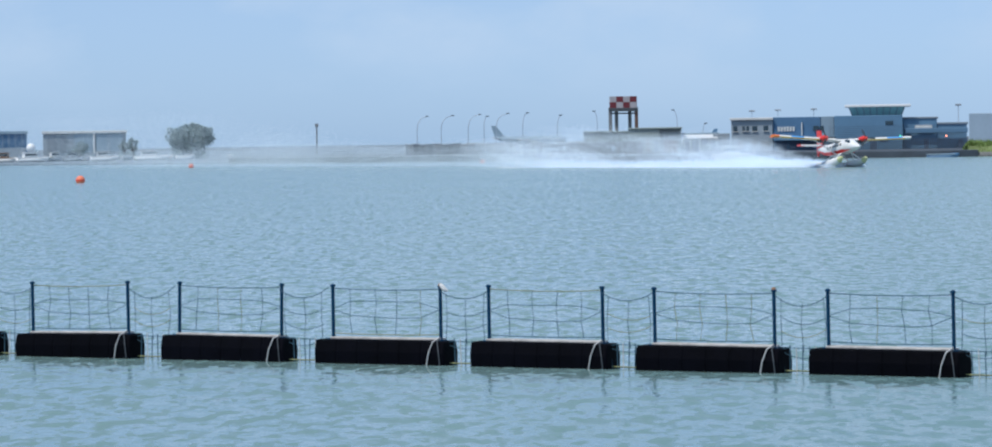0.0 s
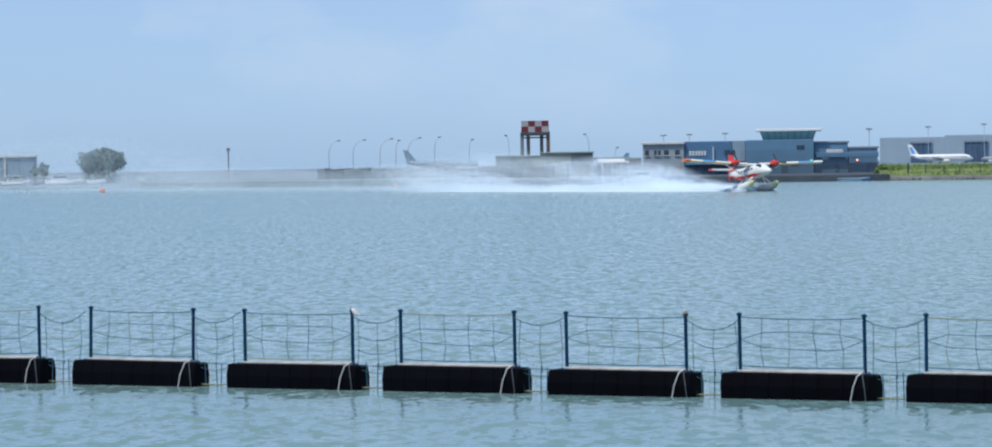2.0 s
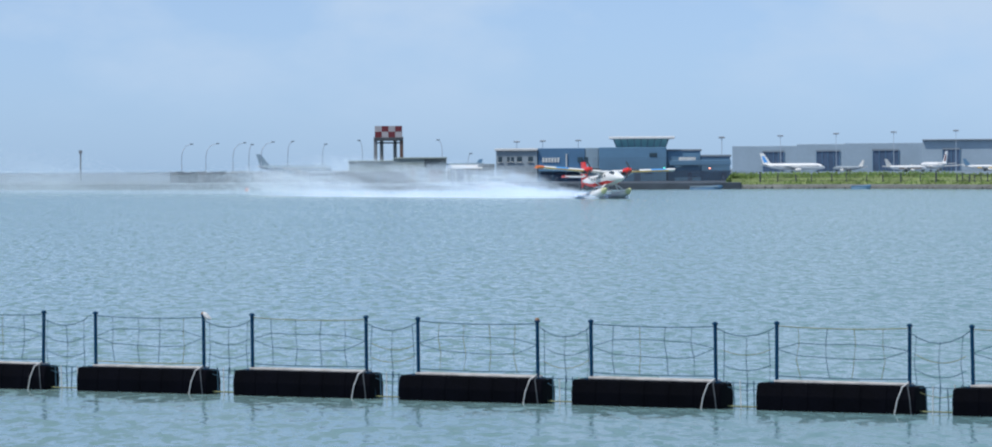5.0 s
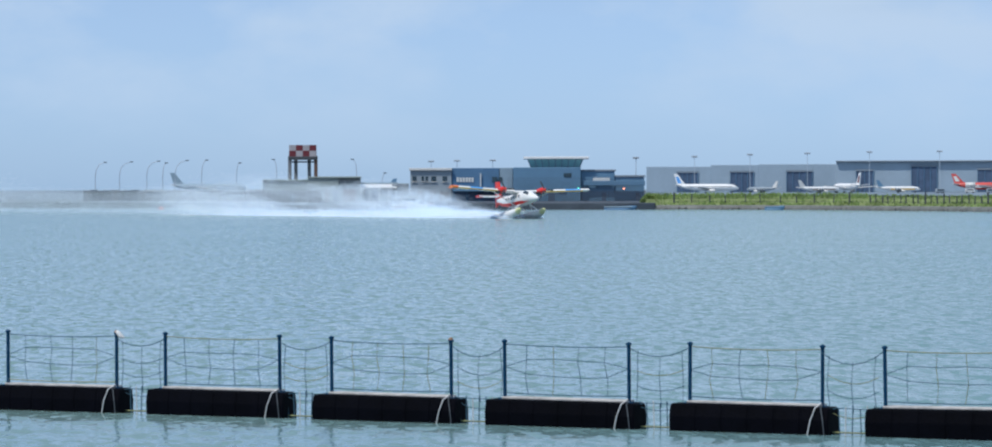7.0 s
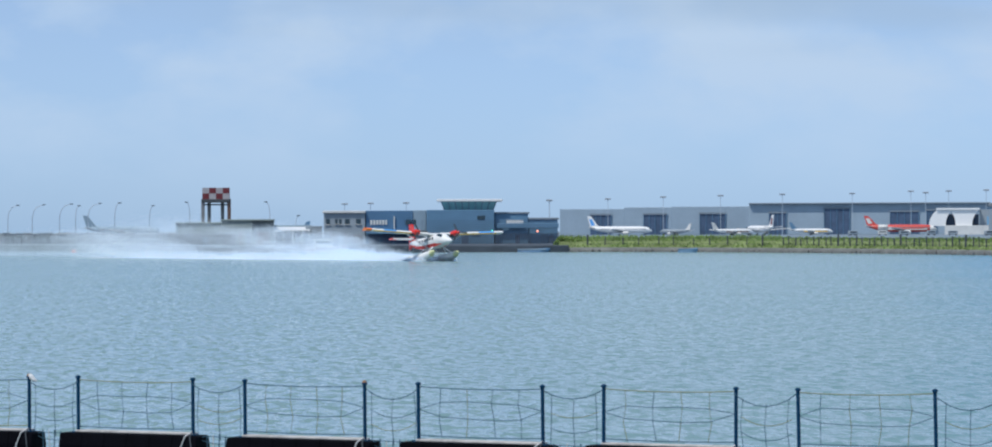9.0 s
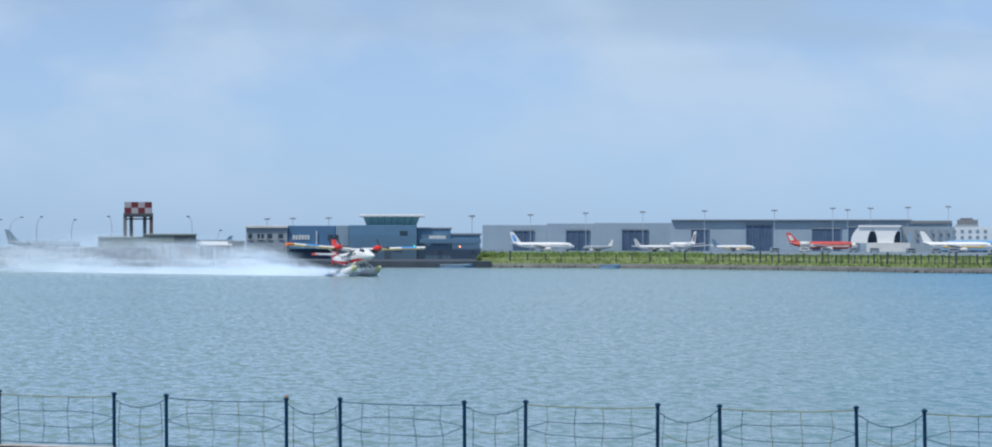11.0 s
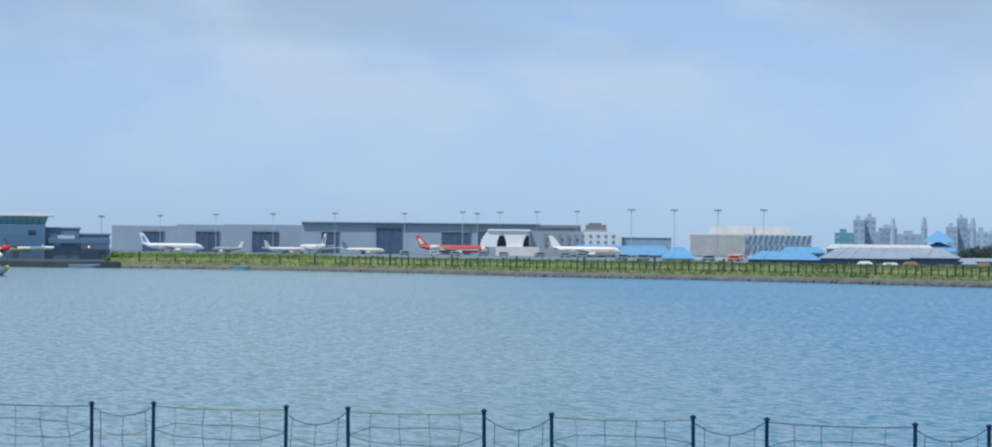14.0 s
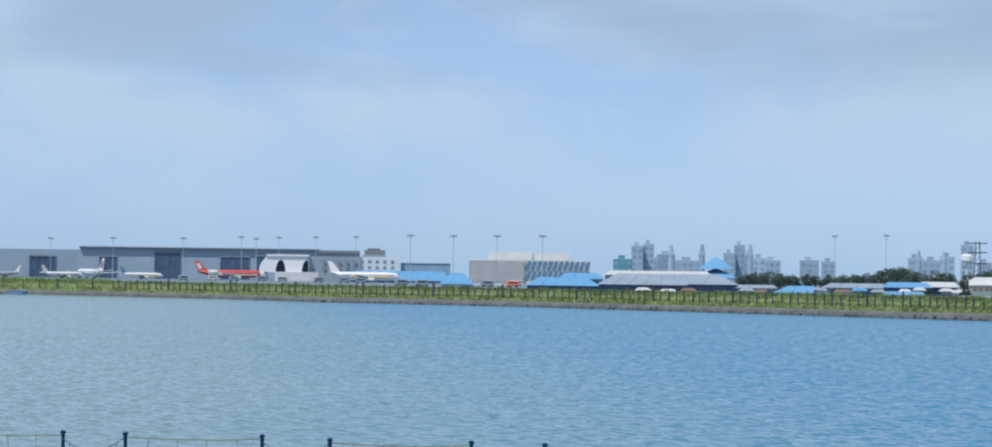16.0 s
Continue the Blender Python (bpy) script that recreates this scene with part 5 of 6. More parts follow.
for i in range(26000):
    u = rnd.uniform(745, 2750)
    back = rnd.uniform(2.8, 14.5)
    x, y = along(u, back)
    z = 0.65 + min(1.75, max(0.1, (back - 2.6) * 0.2))
    h = rnd.uniform(0.12, 0.4) + (0.3 * rnd.random() if noise.noise((u * 0.05, back * 0.3, 0)) > 0.15 else 0)
    if u < 1095 and back > 8.5:
        h += 0.55 * rnd.random()
    a = rnd.uniform(0, math.pi)
    w = rnd.uniform(0.08, 0.3)
    dx, dy = math.cos(a) * w, math.sin(a) * w
    lean = rnd.uniform(-0.25, 0.25)
    k = len(verts)
    verts += [(x - dx, y - dy, z - 0.1), (x + dx, y + dy, z - 0.1), (x + lean + dx * 0.4, y + lean * 0.5, z + h)]
    faces.append((k, k + 1, k + 2))
me = bpy.data.meshes.new("bank_grass")
me.from_pydata(verts, [], faces)
me.materials.append(M_GRASS)
tagged(new("bank_grass", me), "tall yellow-green grass tufts on the bank", "grass", kind="stuff")

# dark hedge along the top of the bank
verts, faces = [], []
for i in range(15000):
    u = rnd.uniform(1040, 2750)
    fill = noise.noise((u * 0.022, 0.0, 4.0)) + 0.5 * noise.noise((u * 0.09, 0.0, 9.0))
    if fill < -0.18:
        continue
    x, y = along(u, rnd.uniform(10.5, 12.5))
    z = 1.85 + rnd.random() * (0.55 + 0.75 * max(0.0, fill))
    a = Vector((rnd.uniform(-1, 1), rnd.uniform(-1, 1), rnd.uniform(-1, 1))).normalized() * rnd.uniform(0.1, 0.24)
    b = a.cross(Vector((rnd.uniform(-1, 1), rnd.uniform(-1, 1), rnd.uniform(-1, 1)))) * 0.8
    q = Vector((x, y, z))
    k = len(verts)
    verts += [tuple(q - a), tuple(q + b), tuple(q + a), tuple(q - b)]
    faces.append((k, k + 1, k + 2, k + 3))
me = bpy.data.meshes.new("hedge")
me.from_pydata(verts, [], faces)
me.materials.append(M_HEDGE)
tagged(new("hedge", me), "low dark green hedge along the grassy bank", "hedge", kind="stuff")

# stones of the revetment
stone = None
rnd = random.Random(21)
u = 760.0
cnt = 0
while u < 2700 and cnt < 300:
    s = rnd.uniform(0.25, 0.6)
    x, y = along(u, rnd.uniform(-0.1, 0.3))
    if stone is None:
        bm = bmesh.new()
        bmesh.ops.create_icosphere(bm, subdivisions=1, radius=0.6)
        for v in bm.verts:
            v.co *= 1 + 0.3 * noise.noise(v.co * 2.3)
        stone = part("stone", bm, M_ROCK, edge)
        ob = stone
    else:
        ob = new("stone", stone.data)
        ob.parent = edge
    ob.matrix_basis = Matrix.LocRotScale((x, y, rnd.uniform(0.0, 0.3)), Euler((rnd.random() * 6, rnd.random() * 6, rnd.random() * 6)), (s, s, s * 0.75))
    u += 6.6 * rnd.uniform(0.6, 1.4)
    cnt += 1

# ---- parked airliners ----
def airliner(u, d, nose_right, length, body, fin, label, accent=None, turn=0.0, fin_h=1.0, band=None, mark=None):
    S = Site(u, d)
    m = S.m @ pose(0, 0, 0.3, 0, 0, (0 if nose_right else 180) + turn)
    t = thing("airliner", m, label, "aircraft", "parked airliners")
    L, r = length, length * 0.054
    z = r + length * 0.045
    secs = []
    for f, k, dz in ((0, 0.12, 0.45), (0.06, 0.42, 0.34), (0.16, 0.75, 0.18), (0.30, 0.97, 0.02), (0.45, 1, 0), (0.80, 1, 0), (0.90, 0.9, -0.03), (0.96, 0.62, -0.14), (0.99, 0.3, -0.25), (1.0, 0.06, -0.3)):
        secs.append((-L / 2 + L * f, z + dz * r * 1.2, r * k, r * k))
    smooth(part("fuselage", loft(secs, 18), body, t))
    if body is M_PALERED:
        smooth(part("nose_cone", loft([(x, zz, ry * 1.03 + 0.02, rz * 1.03 + 0.02) for x, zz, ry, rz in secs[6:]], 18), M_OFFWHITE, t, "white nose"))
        smooth(part("rear_panel", loft([(x, zz, ry * 1.02, rz * 1.02) for x, zz, ry, rz in secs[2:4]], 18), M_OFFWHITE, t, "white rear fuselage"))
    part("cockpit_window", box(L * 0.455, L * 0.475, -r * 0.55, r * 0.55, z + r * 0.25, z + r * 0.5), M_GLASS, t)
    fb = slab([(-L * 0.49, z + r * 0.5), (-L * 0.33, z + r * 0.85), (-L * 0.37, z + r * 1.15), (-L * 0.48, z + r * 0.9 + L * 0.15 * fin_h), (-L * 0.545, z + r * 0.9 + L * 0.155 * fin_h)], 0.5, "y")
    fb = part("tail_fin", fb, fin, t)
    if mark:
        for s in (-1, 1):
            em = slab([(-L * 0.42, z + r * 1.3), (-L * 0.47, z + r * 0.9 + L * 0.11 * fin_h), (-L * 0.515, z + r * 0.9 + L * 0.11 * fin_h), (-L * 0.48, z + r * 1.2)], 0.06, "y")
            bmesh.ops.translate(em, verts=em.verts, vec=(0, s * 0.28, 0))
            part("fin_emblem", em, mark, fb, "plain coloured fin emblem")
    for s in (-1, 1):
        w = slab([(L * 0.1, 0), (-L * 0.06, 0), (-L * 0.19, s * L * 0.45), (-L * 0.15, s * L * 0.46)], 0.45, "z")
        bmesh.ops.transform(w, matrix=pose(0, 0, z - r * 0.45, s * 4.5, 0, 0), verts=w.verts)
        part("wing", w, M_OFFWHITE, t)
        w = slab([(-L * 0.40, 0), (-L * 0.48, 0), (-L * 0.525, s * L * 0.16), (-L * 0.50, s * L * 0.165)], 0.3, "z")
        bmesh.ops.transform(w, matrix=pose(0, 0, z + r * 0.45, s * 5, 0, 0), verts=w.verts)
        part("tailplane", w, M_OFFWHITE, t)
        en = loft([(L * 0.02, z - r * 1.0, r * 0.3, r * 0.3), (L * 0.05, z - r * 1.0, r * 0.5, r * 0.5), (L * 0.11, z - r * 1.0, r * 0.52, r * 0.52), (L * 0.125, z - r * 1.0, r * 0.45, r * 0.45)], 12)
        bmesh.ops.translate(en, verts=en.verts, vec=(0, s * L * 0.15, 0))
        smooth(part("engine", en, accent or M_OFFWHITE, t))
        part("window_band", box(-L * 0.33, L * 0.40, s * (r * 0.965) - 0.06, s * (r * 0.965) + 0.06, z + r * 0.12, z + r * 0.27), M_SHADOWGREY, t)
    if band:
        for s in (-1, 1):
            part("colour_band", box(-L * 0.2, L * 0.36, s * r * 0.9 - 0.14, s * r * 0.9 + 0.14, z - r * 0.42, z - r * 0.02, bevel=0.05), band, t)
    for x, y in ((L * 0.38, 0), (-L * 0.03, r * 1.1), (-L * 0.03, -r * 1.1)):
        g = part("gear_leg", tube([(x, y, 0.4), (x, y, z - r * 0.7)], 0.18, 6), M_STEEL, t)
        part("wheel", tube([(x, y - 0.4, 0.5), (x, y + 0.4, 0.5)], 0.5, 12), M_DARKSTEEL, g)
    return t


K = 2150 / F
airliner(843.0, 2150, True, 33.0, M_WHITE, M_WHITE, "white airliner with a blue tail mark parked on the apron", fin_h=1.1, mark=M_SKYBLUE)
airliner(1020.0, 2120, True, 23.0, M_WHITE, M_OFFWHITE, "short white airliner with a brownish band seen aslant", turn=24, band=M_BROWN)
airliner(1062.0, 2180, False, 34.0, M_WHITE, M_WHITE, "white airliner with a red mark on its tall tail, turned away", turn=-66, fin_h=1.15, mark=M_CHECKRED)
airliner(1144.0, 2200, True, 23.0, M_WHITE, M_BLUEWALL, "white airliner with a dark blue tail and a yellow band", turn=8, band=M_YELLOW)
airliner((1285.0), 2100, True, (1338.7 - 1231.2) * K, M_PALERED, M_PALERED, "red airliner with a white band parked on the apron", M_OFFWHITE, band=M_OFFWHITE, fin_h=0.85, mark=M_OFFWHITE)
airliner((1495.8), 2000, True, (1552.4 - 1440.9) * 2000 / F, M_WHITE, M_WHITE, "white airliner with a yellow band parked before blue roofs", band=M_YELLOW)
airliner((928.3), 2280, False, 22, M_GREYWALL, M_OFFWHITE, "small pale airliner far across the apron", turn=-40)
airliner((57.6), 2100, False, 38, M_PALEBLUE, M_PALEBLUE, "grey-tailed airliner behind the quay", turn=180)
airliner((305.0), 1900, False, 26, M_WHITE, M_BLUEWALL, "airliner with a dark blue tail behind the canopy", turn=0)
# service trucks on the apron
rnd = random.Random(33)
for cx, d in ((860, 1500), (740, 1480), (880, 1700), (1010, 1400), (640, 1600), (580, 1700), (-60, 1900), (-230, 1950), (-330, 2000), (-460, 1950), (-560, 2050), (-700, 2000), (60, 1850), (140, 1800), (330, 1500), (430, 1450)):
    x, y = bearing(1441.1 + cx / 3, d)
    van(x, y, 0.35, rnd.uniform(-20, 20), M_ORANGE if cx == 860 else (M_OFFWHITE if cx % 40 == 0 else M_GREYWALL), 4.6, "service_truck", "%s service truck on the apron" % ("orange" if cx == 860 else ("white" if cx % 40 == 0 else "grey")))

# ---- the seaplane ----
PX, PY = bearing(545.4, 548)
TRACK = Vector((0.42, -0.9076, 0.0))
plane = thing("seaplane", pose(PX, PY, 0, 0, 0, math.degrees(math.atan2(-0.96, 0.28))) @ pose(0, 0, 0.22, -1.5, -6.0, 0), "white and red twin-engined seaplane skimming the water on floats", "seaplane")
Z = 2.3
fus = loft([(-8.4, Z + 0.75, 0.12, 0.2), (-7.0, Z + 0.55, 0.35, 0.42), (-4.6, Z + 0.25, 0.66, 0.72), (-2.4, Z + 0.02, 0.84, 0.92), (0, Z, 0.88, 0.95), (3.0, Z, 0.88, 0.95), (4.0, Z + 0.02, 0.84, 0.92), (4.7, Z - 0.12, 0.74, 0.72), (5.6, Z - 0.28, 0.55, 0.48), (6.6, Z - 0.38, 0.3, 0.28), (7.0, Z - 0.42, 0.08, 0.08)], 24)
body = smooth(part("fuselage", fus, M_WHITE, plane, "white fuselage"))
for s in (-1, 1):
    for i in range(6):
        x = -2.6 + i * 0.95
        part("cabin_window", box(x - 0.2, x + 0.2, s * 0.86 - 0.04, s * 0.86 + 0.04, Z + 0.12, Z + 0.5, bevel=0.03), M_GLASS, body)
    pts = [(-7.6, Z + 0.3), (-5.0, Z - 0.35), (-2.0, Z - 0.75), (2.8, Z - 0.8), (5.0, Z - 0.62), (5.2, Z - 0.5), (2.8, Z - 0.38), (-2.0, Z - 0.28), (-5.0, Z + 0.1), (-7.6, Z + 0.75)]
    bm = bmesh.new()
    lo = []
    for x, z in pts:
        half = 0.9 if -2.6 < x < 3.4 else (0.9 - (abs(x + 2.4) * 0.125 if x < 0 else (x - 3.2) * 0.16))
        lo.append(bm.verts.new((x, s * (half * (1 - 0.22 * abs(z - Z))), z)))
    for i in range(4):
        bm.faces.new((lo[i], lo[i + 1], lo[8 - i], lo[9 - i]))
    g = bmesh.ops.solidify(bm, geom=bm.faces[:], thickness=0.05)
    part("red_stripe", bm, M_AIRRED, body, "red curved belly stripe")
wsh = loft([(3.55, Z + 0.62, 0.78, 0.30), (4.1, Z + 0.52, 0.76, 0.32), (4.72, Z + 0.30, 0.68, 0.24), (4.95, Z + 0.14, 0.5, 0.1)], 16)
part("windscreen", wsh, M_GLASS, body)
WZ = Z + 1.0


def wing_piece(y0, y1, mt, lab=""):
    bm = bmesh.new()
    rings = []
    for y in (y0, y1):
        c0, c1 = 1.15, -0.85
        zz = WZ + abs(y) * 0.052
        prof = [(c0, 0.02), (c0 - 0.2, 0.2), (0.1, 0.3), (c1 + 0.4, 0.12), (c1, 0.0), (c1 + 0.5, -0.08), (0.2, -0.13), (c0 - 0.2, -0.1)]
        rings.append([bm.verts.new((x, y, zz + z)) for x, z in prof])
    n = len(rings[0])
    for k in range(n):
        bm.faces.new((rings[0][k], rings[0][(k + 1) % n], rings[1][(k + 1) % n], rings[1][k]))
    bm.faces.new(rings[0])
    bm.faces.new(rings[1][::-1])
    bmesh.ops.recalc_face_normals(bm, faces=bm.faces)
    part("wing_panel", bm, mt, wing, lab)


wing = part("wing", box(-0.8, 1.1, -0.95, 0.95, WZ - 0.12, WZ + 0.18, bevel=0.08), M_WHITE, plane, "striped high wing")
for s in (-1, 1):
    bands = ((0.95, 2.2, M_WHITE, ""), (2.2, 3.4, M_AIRRED, "red wing band"))
    if s < 0:
        bands += ((3.4, 5.6, M_WHITE, ""), (5.6, 7.4, M_SKYBLUE, "blue wing band"), (7.4, 9.1, M_WHITE, ""), (9.1, 9.9, M_TIPORANGE, "orange wing tip"))
    else:
        bands += ((3.4, 6.4, M_WHITE, ""), (6.4, 8.6, M_SKYBLUE, "blue wing band"), (8.6, 9.9, M_WHITE, ""))
    part("leading_edge", tube([(1.06, s * 3.5, WZ + 0.10), (1.06, s * 8.9, WZ + 0.38)], 0.075, 8), M_YELLOW, wing, "yellow leading edge")
    for y0, y1, mt, lab in bands:
        wing_piece(s * y0, s * y1, mt, lab)
    nac = loft([(-1.2, WZ + 0.0, 0.2, 0.15), (0.2, WZ + 0.05, 0.46, 0.42), (1.6, WZ + 0.08, 0.44, 0.42), (2.25, WZ + 0.1, 0.26, 0.26), (2.5, WZ + 0.1, 0.08, 0.08)], 14)
    bmesh.ops.translate(nac, verts=nac.verts, vec=(0, s * 2.85, 0.14))
    nac = smooth(part("engine", nac, M_AIRRED, plane, "red engine nacelle"))
    # dark cowl: shadow on the nacelle and its dark exhaust, put into colour
    cowl = loft([(-1.25, WZ - 0.06, 0.21, 0.13), (0.2, WZ - 0.06, 0.475, 0.36), (1.3, WZ - 0.05, 0.46, 0.35)], 14)
    bmesh.ops.translate(cowl, verts=cowl.verts, vec=(0, s * 2.85, 0.14))
    smooth(part("lower_cowl", cowl, M_DARKSTEEL, nac, "lower engine cowl, black for nacelle shadow and dark exhaust"))
    part("exhaust", tube([(0.9, s * 3.3, WZ + 0.05), (0.5, s * 3.42, WZ + 0.0)], [0.1, 0.13], 8), M_DARKSTEEL, nac, "dark exhaust pipe")
    for k in range(3):
        a = k * 2 * math.pi / 3 + 0.5
        bl = box(2.30, 2.36, -0.10, 0.10, 0.1, 1.28, bevel=0.015)
        bmesh.ops.transform(bl, matrix=Matrix.Translation((0, s * 2.85, WZ + 0.24)) @ Matrix.Rotation(a, 4, "X"), verts=bl.verts)
        part("propeller_blade", bl, M_DARKSTEEL, nac, "dark propeller blade")
    part("wing_strut", tube([(0.3, s * 0.85, Z - 0.75), (0.3, s * 4.0, WZ + 0.12)], 0.07, 8), M_WHITE, plane)
    # floats
    fy = s * 1.75
    fz = 0.22
    fl = loft([(-4.6, fz + 0.34, 0.16, 0.1), (-3.6, fz + 0.24, 0.36, 0.28), (-0.6, fz + 0.10, 0.44, 0.44), (-0.55, fz + 0.0, 0.46, 0.52), (2.2, fz + 0.0, 0.48, 0.54), (3.8, fz + 0.12, 0.42, 0.44), (4.7, fz + 0.3, 0.24, 0.24), (5.0, fz + 0.38, 0.08, 0.08)], 16)
    bmesh.ops.translate(fl, verts=fl.verts, vec=(0, fy, 0))
    fl = smooth(part("float", fl, M_WHITE, plane, "pale seaplane float"))
    tip = loft([(4.05, fz + 0.17, 0.40, 0.41), (4.7, fz + 0.3, 0.26, 0.26), (5.03, fz + 0.38, 0.1, 0.1)], 14)
    bmesh.ops.translate(tip, verts=tip.verts, vec=(0, fy, 0.01))
    part("float_tip", tip, M_PALEYELLOW, fl, "yellow float nose")
    tip = loft([(-4.65, fz + 0.35, 0.17, 0.12), (-3.5, fz + 0.25, 0.39, 0.3)], 14)
    bmesh.ops.translate(tip, verts=tip.verts, vec=(0, fy, 0.01))
    part("float_tail", tip, M_PALEYELLOW, fl, "yellow float tail")
    for x, xb in ((2.6, 2.2), (-1.4, -1.0), (0.6, 2.2)):
        part("float_strut", tube([(x, fy, fz + 0.45), (xb, s * 0.6, Z - 0.72)], 0.065, 8), M_WHITE, plane)
    part("tailplane", slab([(-7.0, 0), (-8.3, 0), (-8.3, s * 3.1), (-7.3, s * 3.1)], 0.16, "z"), M_WHITE, plane).location = (0, 0, Z + 1.25)
    part("tailplane_tip", slab([(-7.25, s * 2.4), (-8.35, s * 2.4), (-8.35, s * 3.15), (-7.3, s * 3.15)], 0.2, "z"), M_AIRRED, plane).location = (0, 0, Z + 1.25)
for x in (2.4, -1.2):
    part("spreader_bar", tube([(x, -1.75, 0.5), (x, 1.75, 0.5)], 0.06, 8), M_WHITE, plane)
fin = slab([(-6.2, Z + 0.5), (-7.5, Z + 3.3), (-8.7, Z + 3.4), (-8.7, Z - 0.15), (-7.9, Z + 0.3)], 0.2, "y")
fin = part("tail_fin", fin, M_AIRRED, plane, "tall red tail fin")
for s in (-1, 1):
    em = slab([(-7.35, Z + 1.2), (-7.7, Z + 1.9), (-8.05, Z + 2.05), (-7.95, Z + 1.5), (-8.3, Z + 1.15)], 0.03, "y")
    bmesh.ops.translate(em, verts=em.verts, vec=(0, s * 0.115, 0))
    part("emblem", em, M_WHITE, fin, "plain white fin emblem")

# ---- spray and wake behind the seaplane ----
SIDE = Vector((-TRACK.y, TRACK.x, 0))
P0 = Vector((PX, PY, 0))
rng = np.random.default_rng(77)


def billow(b, z, s, scale, seed, octaves=3):
    """Smooth drifting variation in -1..1, from crossing waves."""
    r = np.random.default_rng(seed)
    total = np.zeros_like(b)
    for o in range(octaves):
        for k in range(4):
            f = scale * 2.0 ** o * r.uniform(0.6, 1.4)
            a = r.uniform(0, 2 * math.pi)
            total += np.sin(f * (b * math.cos(a) + z * 1.6 * math.sin(a)) + s * f * r.uniform(-0.8, 0.8) + r.uniform(0, 6.3)) * 0.62 ** o
    return total / 4.4


def flakes(back, side, z, size):
    """Fine mist: one small facet for each droplet."""
    n = len(back)
    c = np.stack([P0.x - TRACK.x * (back + 1.0) + SIDE.x * side, P0.y - TRACK.y * (back + 1.0) + SIDE.y * side, np.maximum(z, 0.03)], 1)
    u = rng.normal(size=(n, 3))
    u /= np.linalg.norm(u, axis=1)[:, None]
    v = np.cross(u, rng.normal(size=(n, 3)))
    v /= np.linalg.norm(v, axis=1)[:, None]
    return np.stack([c + size[:, None] * (math.cos(a) * u + math.sin(a) * v) for a in (0.0, 2.0944, 4.1888)], 1).reshape(-1, 3)


def drops(back, side, z, size):
    """Small four-sided drops at distances back along the track."""
    n = len(back)
    c = np.stack([P0.x - TRACK.x * (back + 1.0) + SIDE.x * side, P0.y - TRACK.y * (back + 1.0) + SIDE.y * side, z], 1)
    t = rng.normal(size=(n, 3))
    t /= np.linalg.norm(t, axis=1)[:, None]
    u = np.cross(t, rng.normal(size=(n, 3)))
    u /= np.linalg.norm(u, axis=1)[:, None]
    v = np.cross(t, u)
    k = size[:, None]
    tri = [-0.34 * t + 0.94 * (math.cos(a) * u + math.sin(a) * v) for a in (0.0, 2.0944, 4.1888)]
    p = np.stack([c + k * q for q in tri] + [c + k * t], 1)
    p[:, :, 2] = np.maximum(p[:, :, 2], 0.004)
    return p.reshape(-1, 3)


clouds, mist = [], []
# the fresh plume
n = 1000000
b = rng.random(n) ** 1.15 * 115 + 1.0
side = rng.normal(size=n) * (0.9 + b * 0.035)
rise = np.clip(b / 44, 0, 1)
top = (0.5 + 4.9 * rise * rise * (3 - 2 * rise)) * (1 - 0.4 * np.clip((b - 60) / 50, 0, 1)) * (1 + 0.3 * billow(b, 0 * b, 0 * b, 0.12, 5))
z = top * np.minimum(rng.random(n) ** 1.4 + np.abs(rng.normal(size=n)) * 0.12, 1.35)
keep = rng.random(n) < np.clip(0.5 + 0.75 * billow(b, z, side, 0.38, 9), 0.05, 1)
mist.append(flakes(b[keep], side[keep], z[keep], rng.uniform(0.018, 0.030, keep.sum())))
# white water low behind the floats
n = 40000
b = rng.random(n) ** 1.6 * 95 + 0.5
side = rng.normal(size=n) * (1.2 + b * 0.02)
z = np.abs(rng.normal(size=n)) * (0.22 + 0.25 * np.clip(b / 12, 0, 1))
clouds.append(drops(b, side, z, rng.uniform(0.03, 0.06, n)))
# older spray that drifts as a thin veil over the water
n = 520000
b = rng.random(n) ** 1.2 * 225 + 75
side = rng.normal(size=n) * (3 + b * 0.02)
top = 4.2 * (1 - 0.2 * (b - 75) / 225) * (1 + 0.3 * billow(b, 0 * b, 0 * b, 0.06, 3))
z = top * np.minimum(rng.random(n) ** 1.3 + np.abs(rng.normal(size=n)) * 0.12, 1.3)
keep = rng.random(n) < np.clip(0.6 + 0.5 * billow(b, z, side, 0.16, 4), 0.1, 1)
mist.append(flakes(b[keep], side[keep], z[keep], rng.uniform(0.020, 0.034, keep.sum())))
# added mist far back: a veil standing for haze before the shore trees
n = 170000
b = rng.random(n) * 155 + 190
side = rng.normal(size=n) * 7
top = 4.5 + 5.0 * np.clip((b - 190) / 50, 0, 1) * (1 + 0.25 * billow(b, 0 * b, 0 * b, 0.07, 12))
z = top * np.minimum(rng.random(n) ** 1.2 + np.abs(rng.normal(size=n)) * 0.1, 1.3)
keep = rng.random(n) < np.clip(0.6 + 0.4 * billow(b, z, side, 0.1, 14), 0.15, 1)
mist.append(flakes(b[keep], side[keep], z[keep], rng.uniform(0.028, 0.044, keep.sum())))
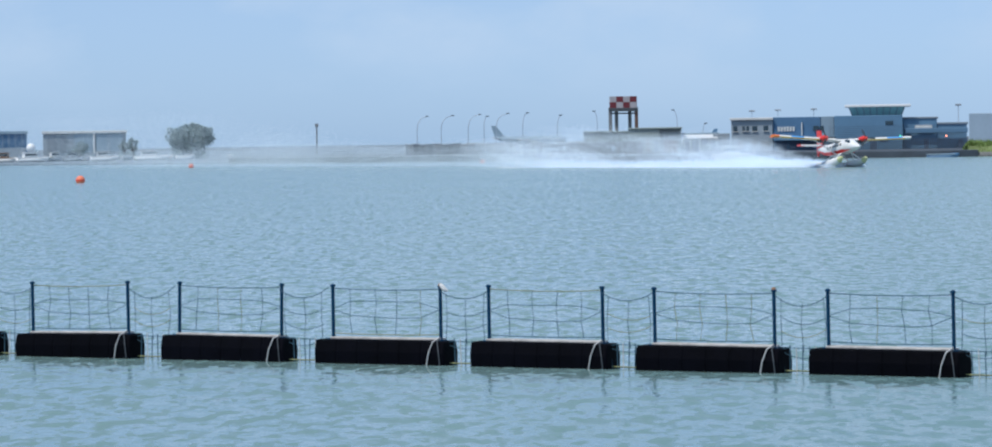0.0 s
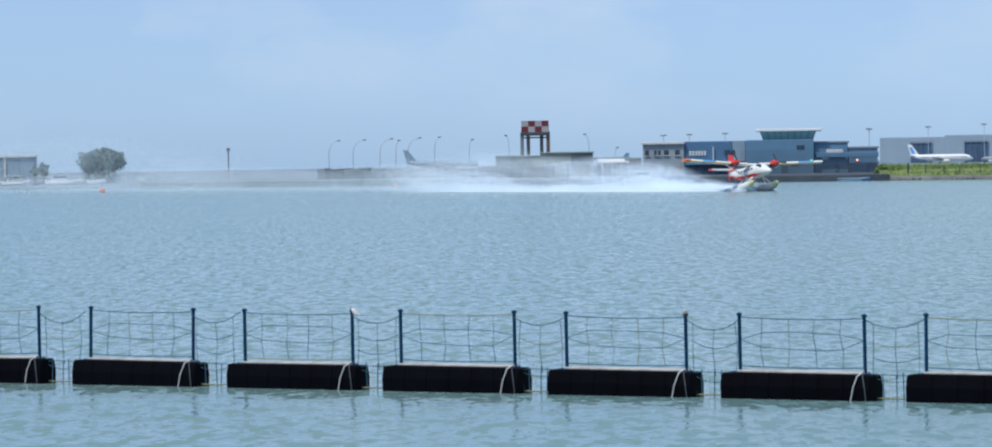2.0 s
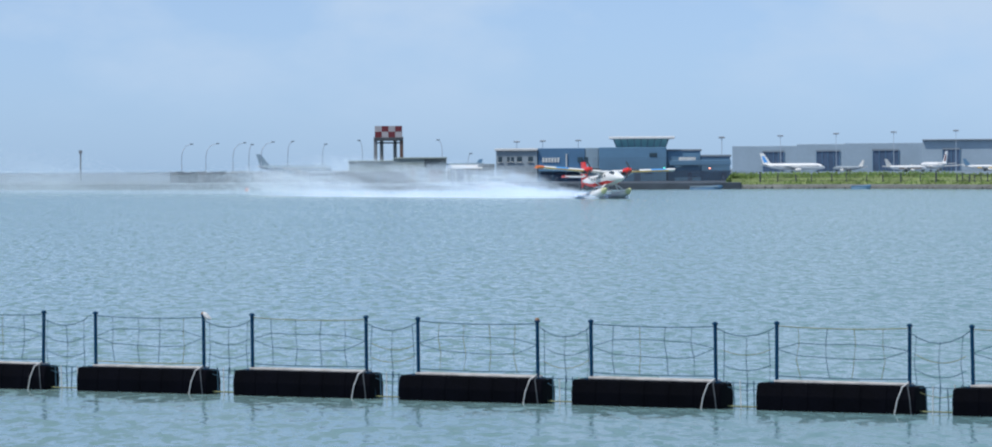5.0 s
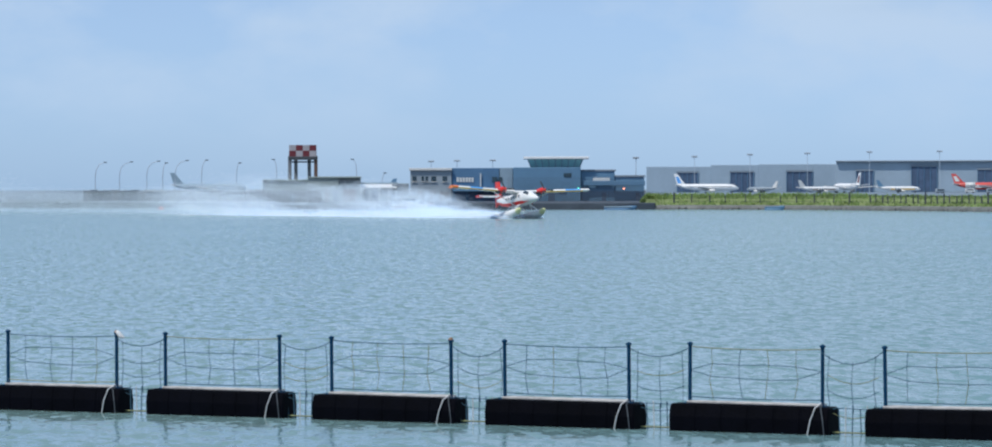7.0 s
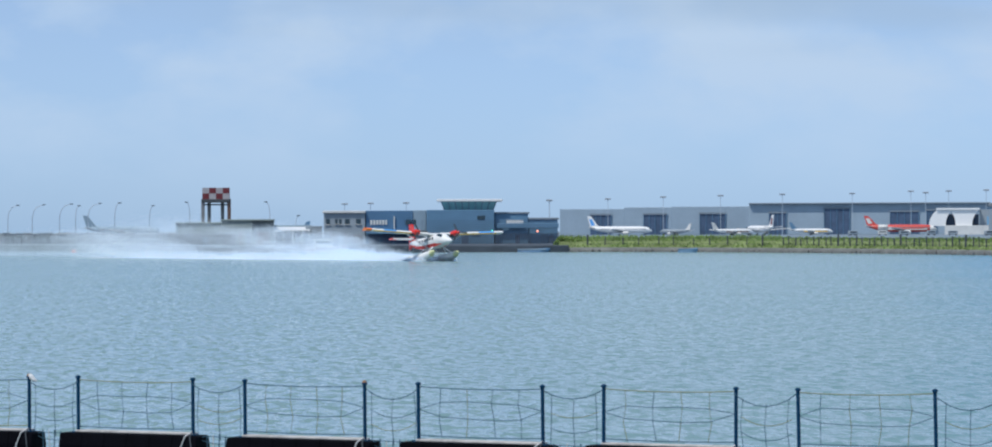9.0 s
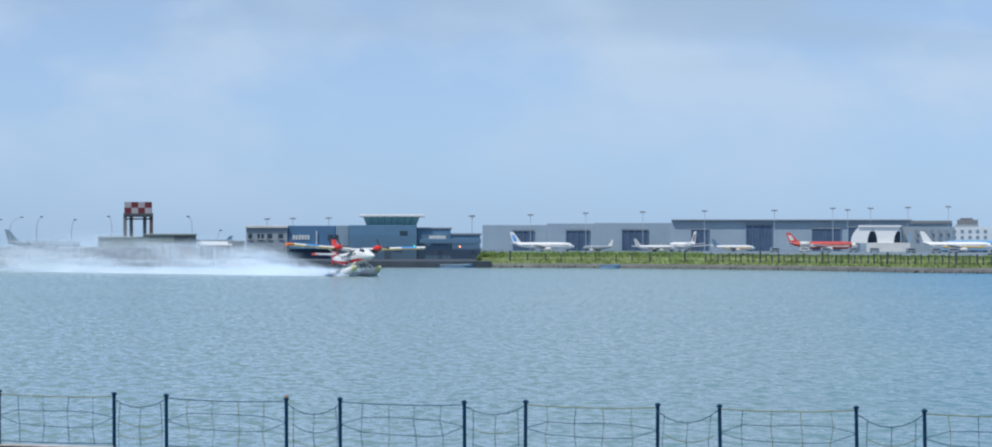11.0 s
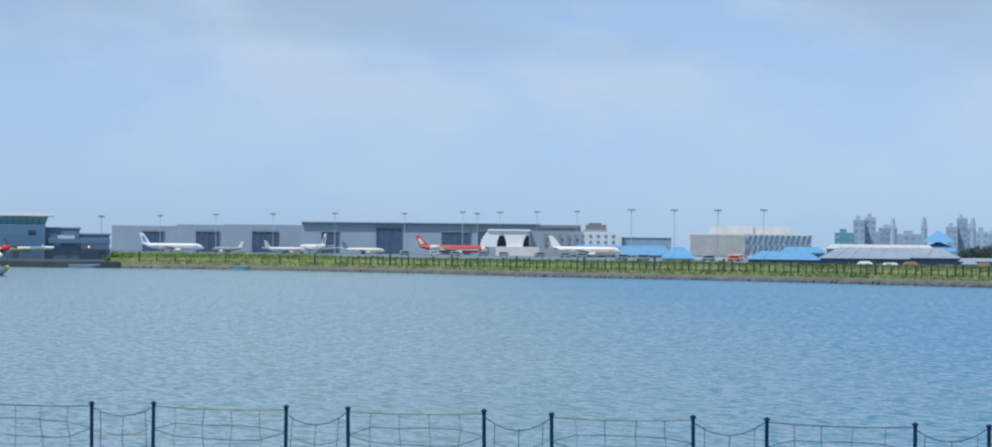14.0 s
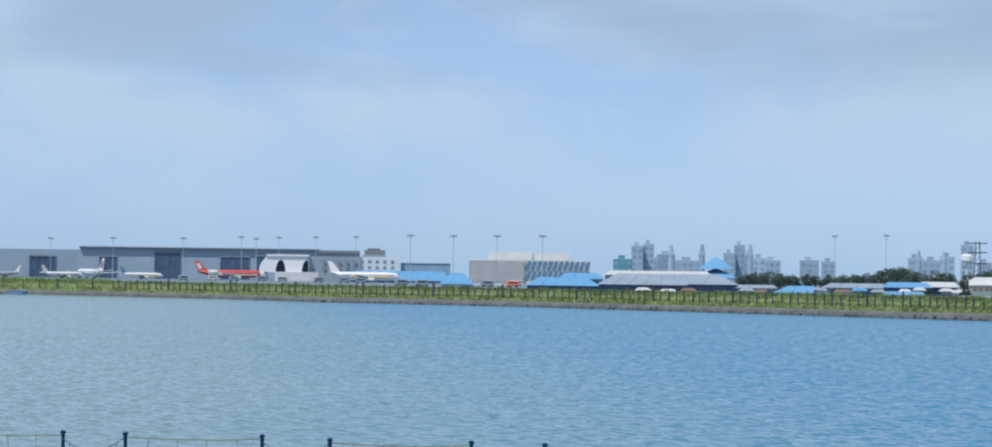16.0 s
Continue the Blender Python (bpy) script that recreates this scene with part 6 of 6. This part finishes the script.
# splashes along the floats
n = 2500
f = rng.random(n)
s_ = rng.choice((-1.0, 1.0), n)
clouds.append(drops(5 * f - 3.5, s_ * (1.75 + 1.2 * f) + rng.normal(size=n) * 0.3, np.abs(rng.normal(size=n)) * 0.18, rng.uniform(0.04, 0.09, n)))
verts = np.concatenate(clouds)
quads = np.arange(0, len(verts), 4)[:, None]
tris = (quads[:, :, None] + np.array([[[0, 1, 3], [1, 2, 3], [2, 0, 3], [0, 2, 1]]])).reshape(-1, 3)
fine = np.concatenate(mist)
tris = np.concatenate([tris, len(verts) + np.arange(len(fine)).reshape(-1, 3)])
verts = np.concatenate([verts, fine])
me = bpy.data.meshes.new("spray")
me.vertices.add(len(verts))
me.vertices.foreach_set("co", verts.astype(np.float32).ravel())
me.loops.add(tris.size)
me.loops.foreach_set("vertex_index", tris.astype(np.int32).ravel())
me.polygons.add(len(tris))
me.polygons.foreach_set("loop_start", np.arange(0, tris.size, 3, dtype=np.int32))
me.update(calc_edges=True)
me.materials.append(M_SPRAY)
tagged(new("spray", me), "white spray drifting behind the seaplane, with added mist as haze far back", "spray", kind="stuff")

# foam trail on the water
bm = bmesh.new()
rows = []
for i in range(221):
    b = i * 0.5
    wd = 1.4 + b * 0.03
    row = []
    for k in range(13):
        f = k / 6 - 1
        hump = max(0.0, 0.42 * (1 - f * f) * (0.55 + 0.8 * noise.noise((b * 0.55, f * 2.0, 1.7))) * math.exp(-b / 55))
        edge_n = 1 + 0.35 * noise.noise((b * 0.4, f, 5.0))
        q = P0 - TRACK * (b + 1.5) + SIDE * (f * wd * edge_n)
        row.append(bm.verts.new((q.x, q.y, -0.03 + hump if abs(f) < 0.99 else -0.05)))
    rows.append(row)
for r0, r1 in zip(rows, rows[1:]):
    for k in range(12):
        bm.faces.new((r0[k], r0[k + 1], r1[k + 1], r1[k]))
bmesh.ops.recalc_face_normals(bm, faces=bm.faces)
fo = smooth(part("foam_trail", bm, M_FOAM))
tagged(fo, "white foam trail on the water behind the seaplane", "foam", kind="stuff")
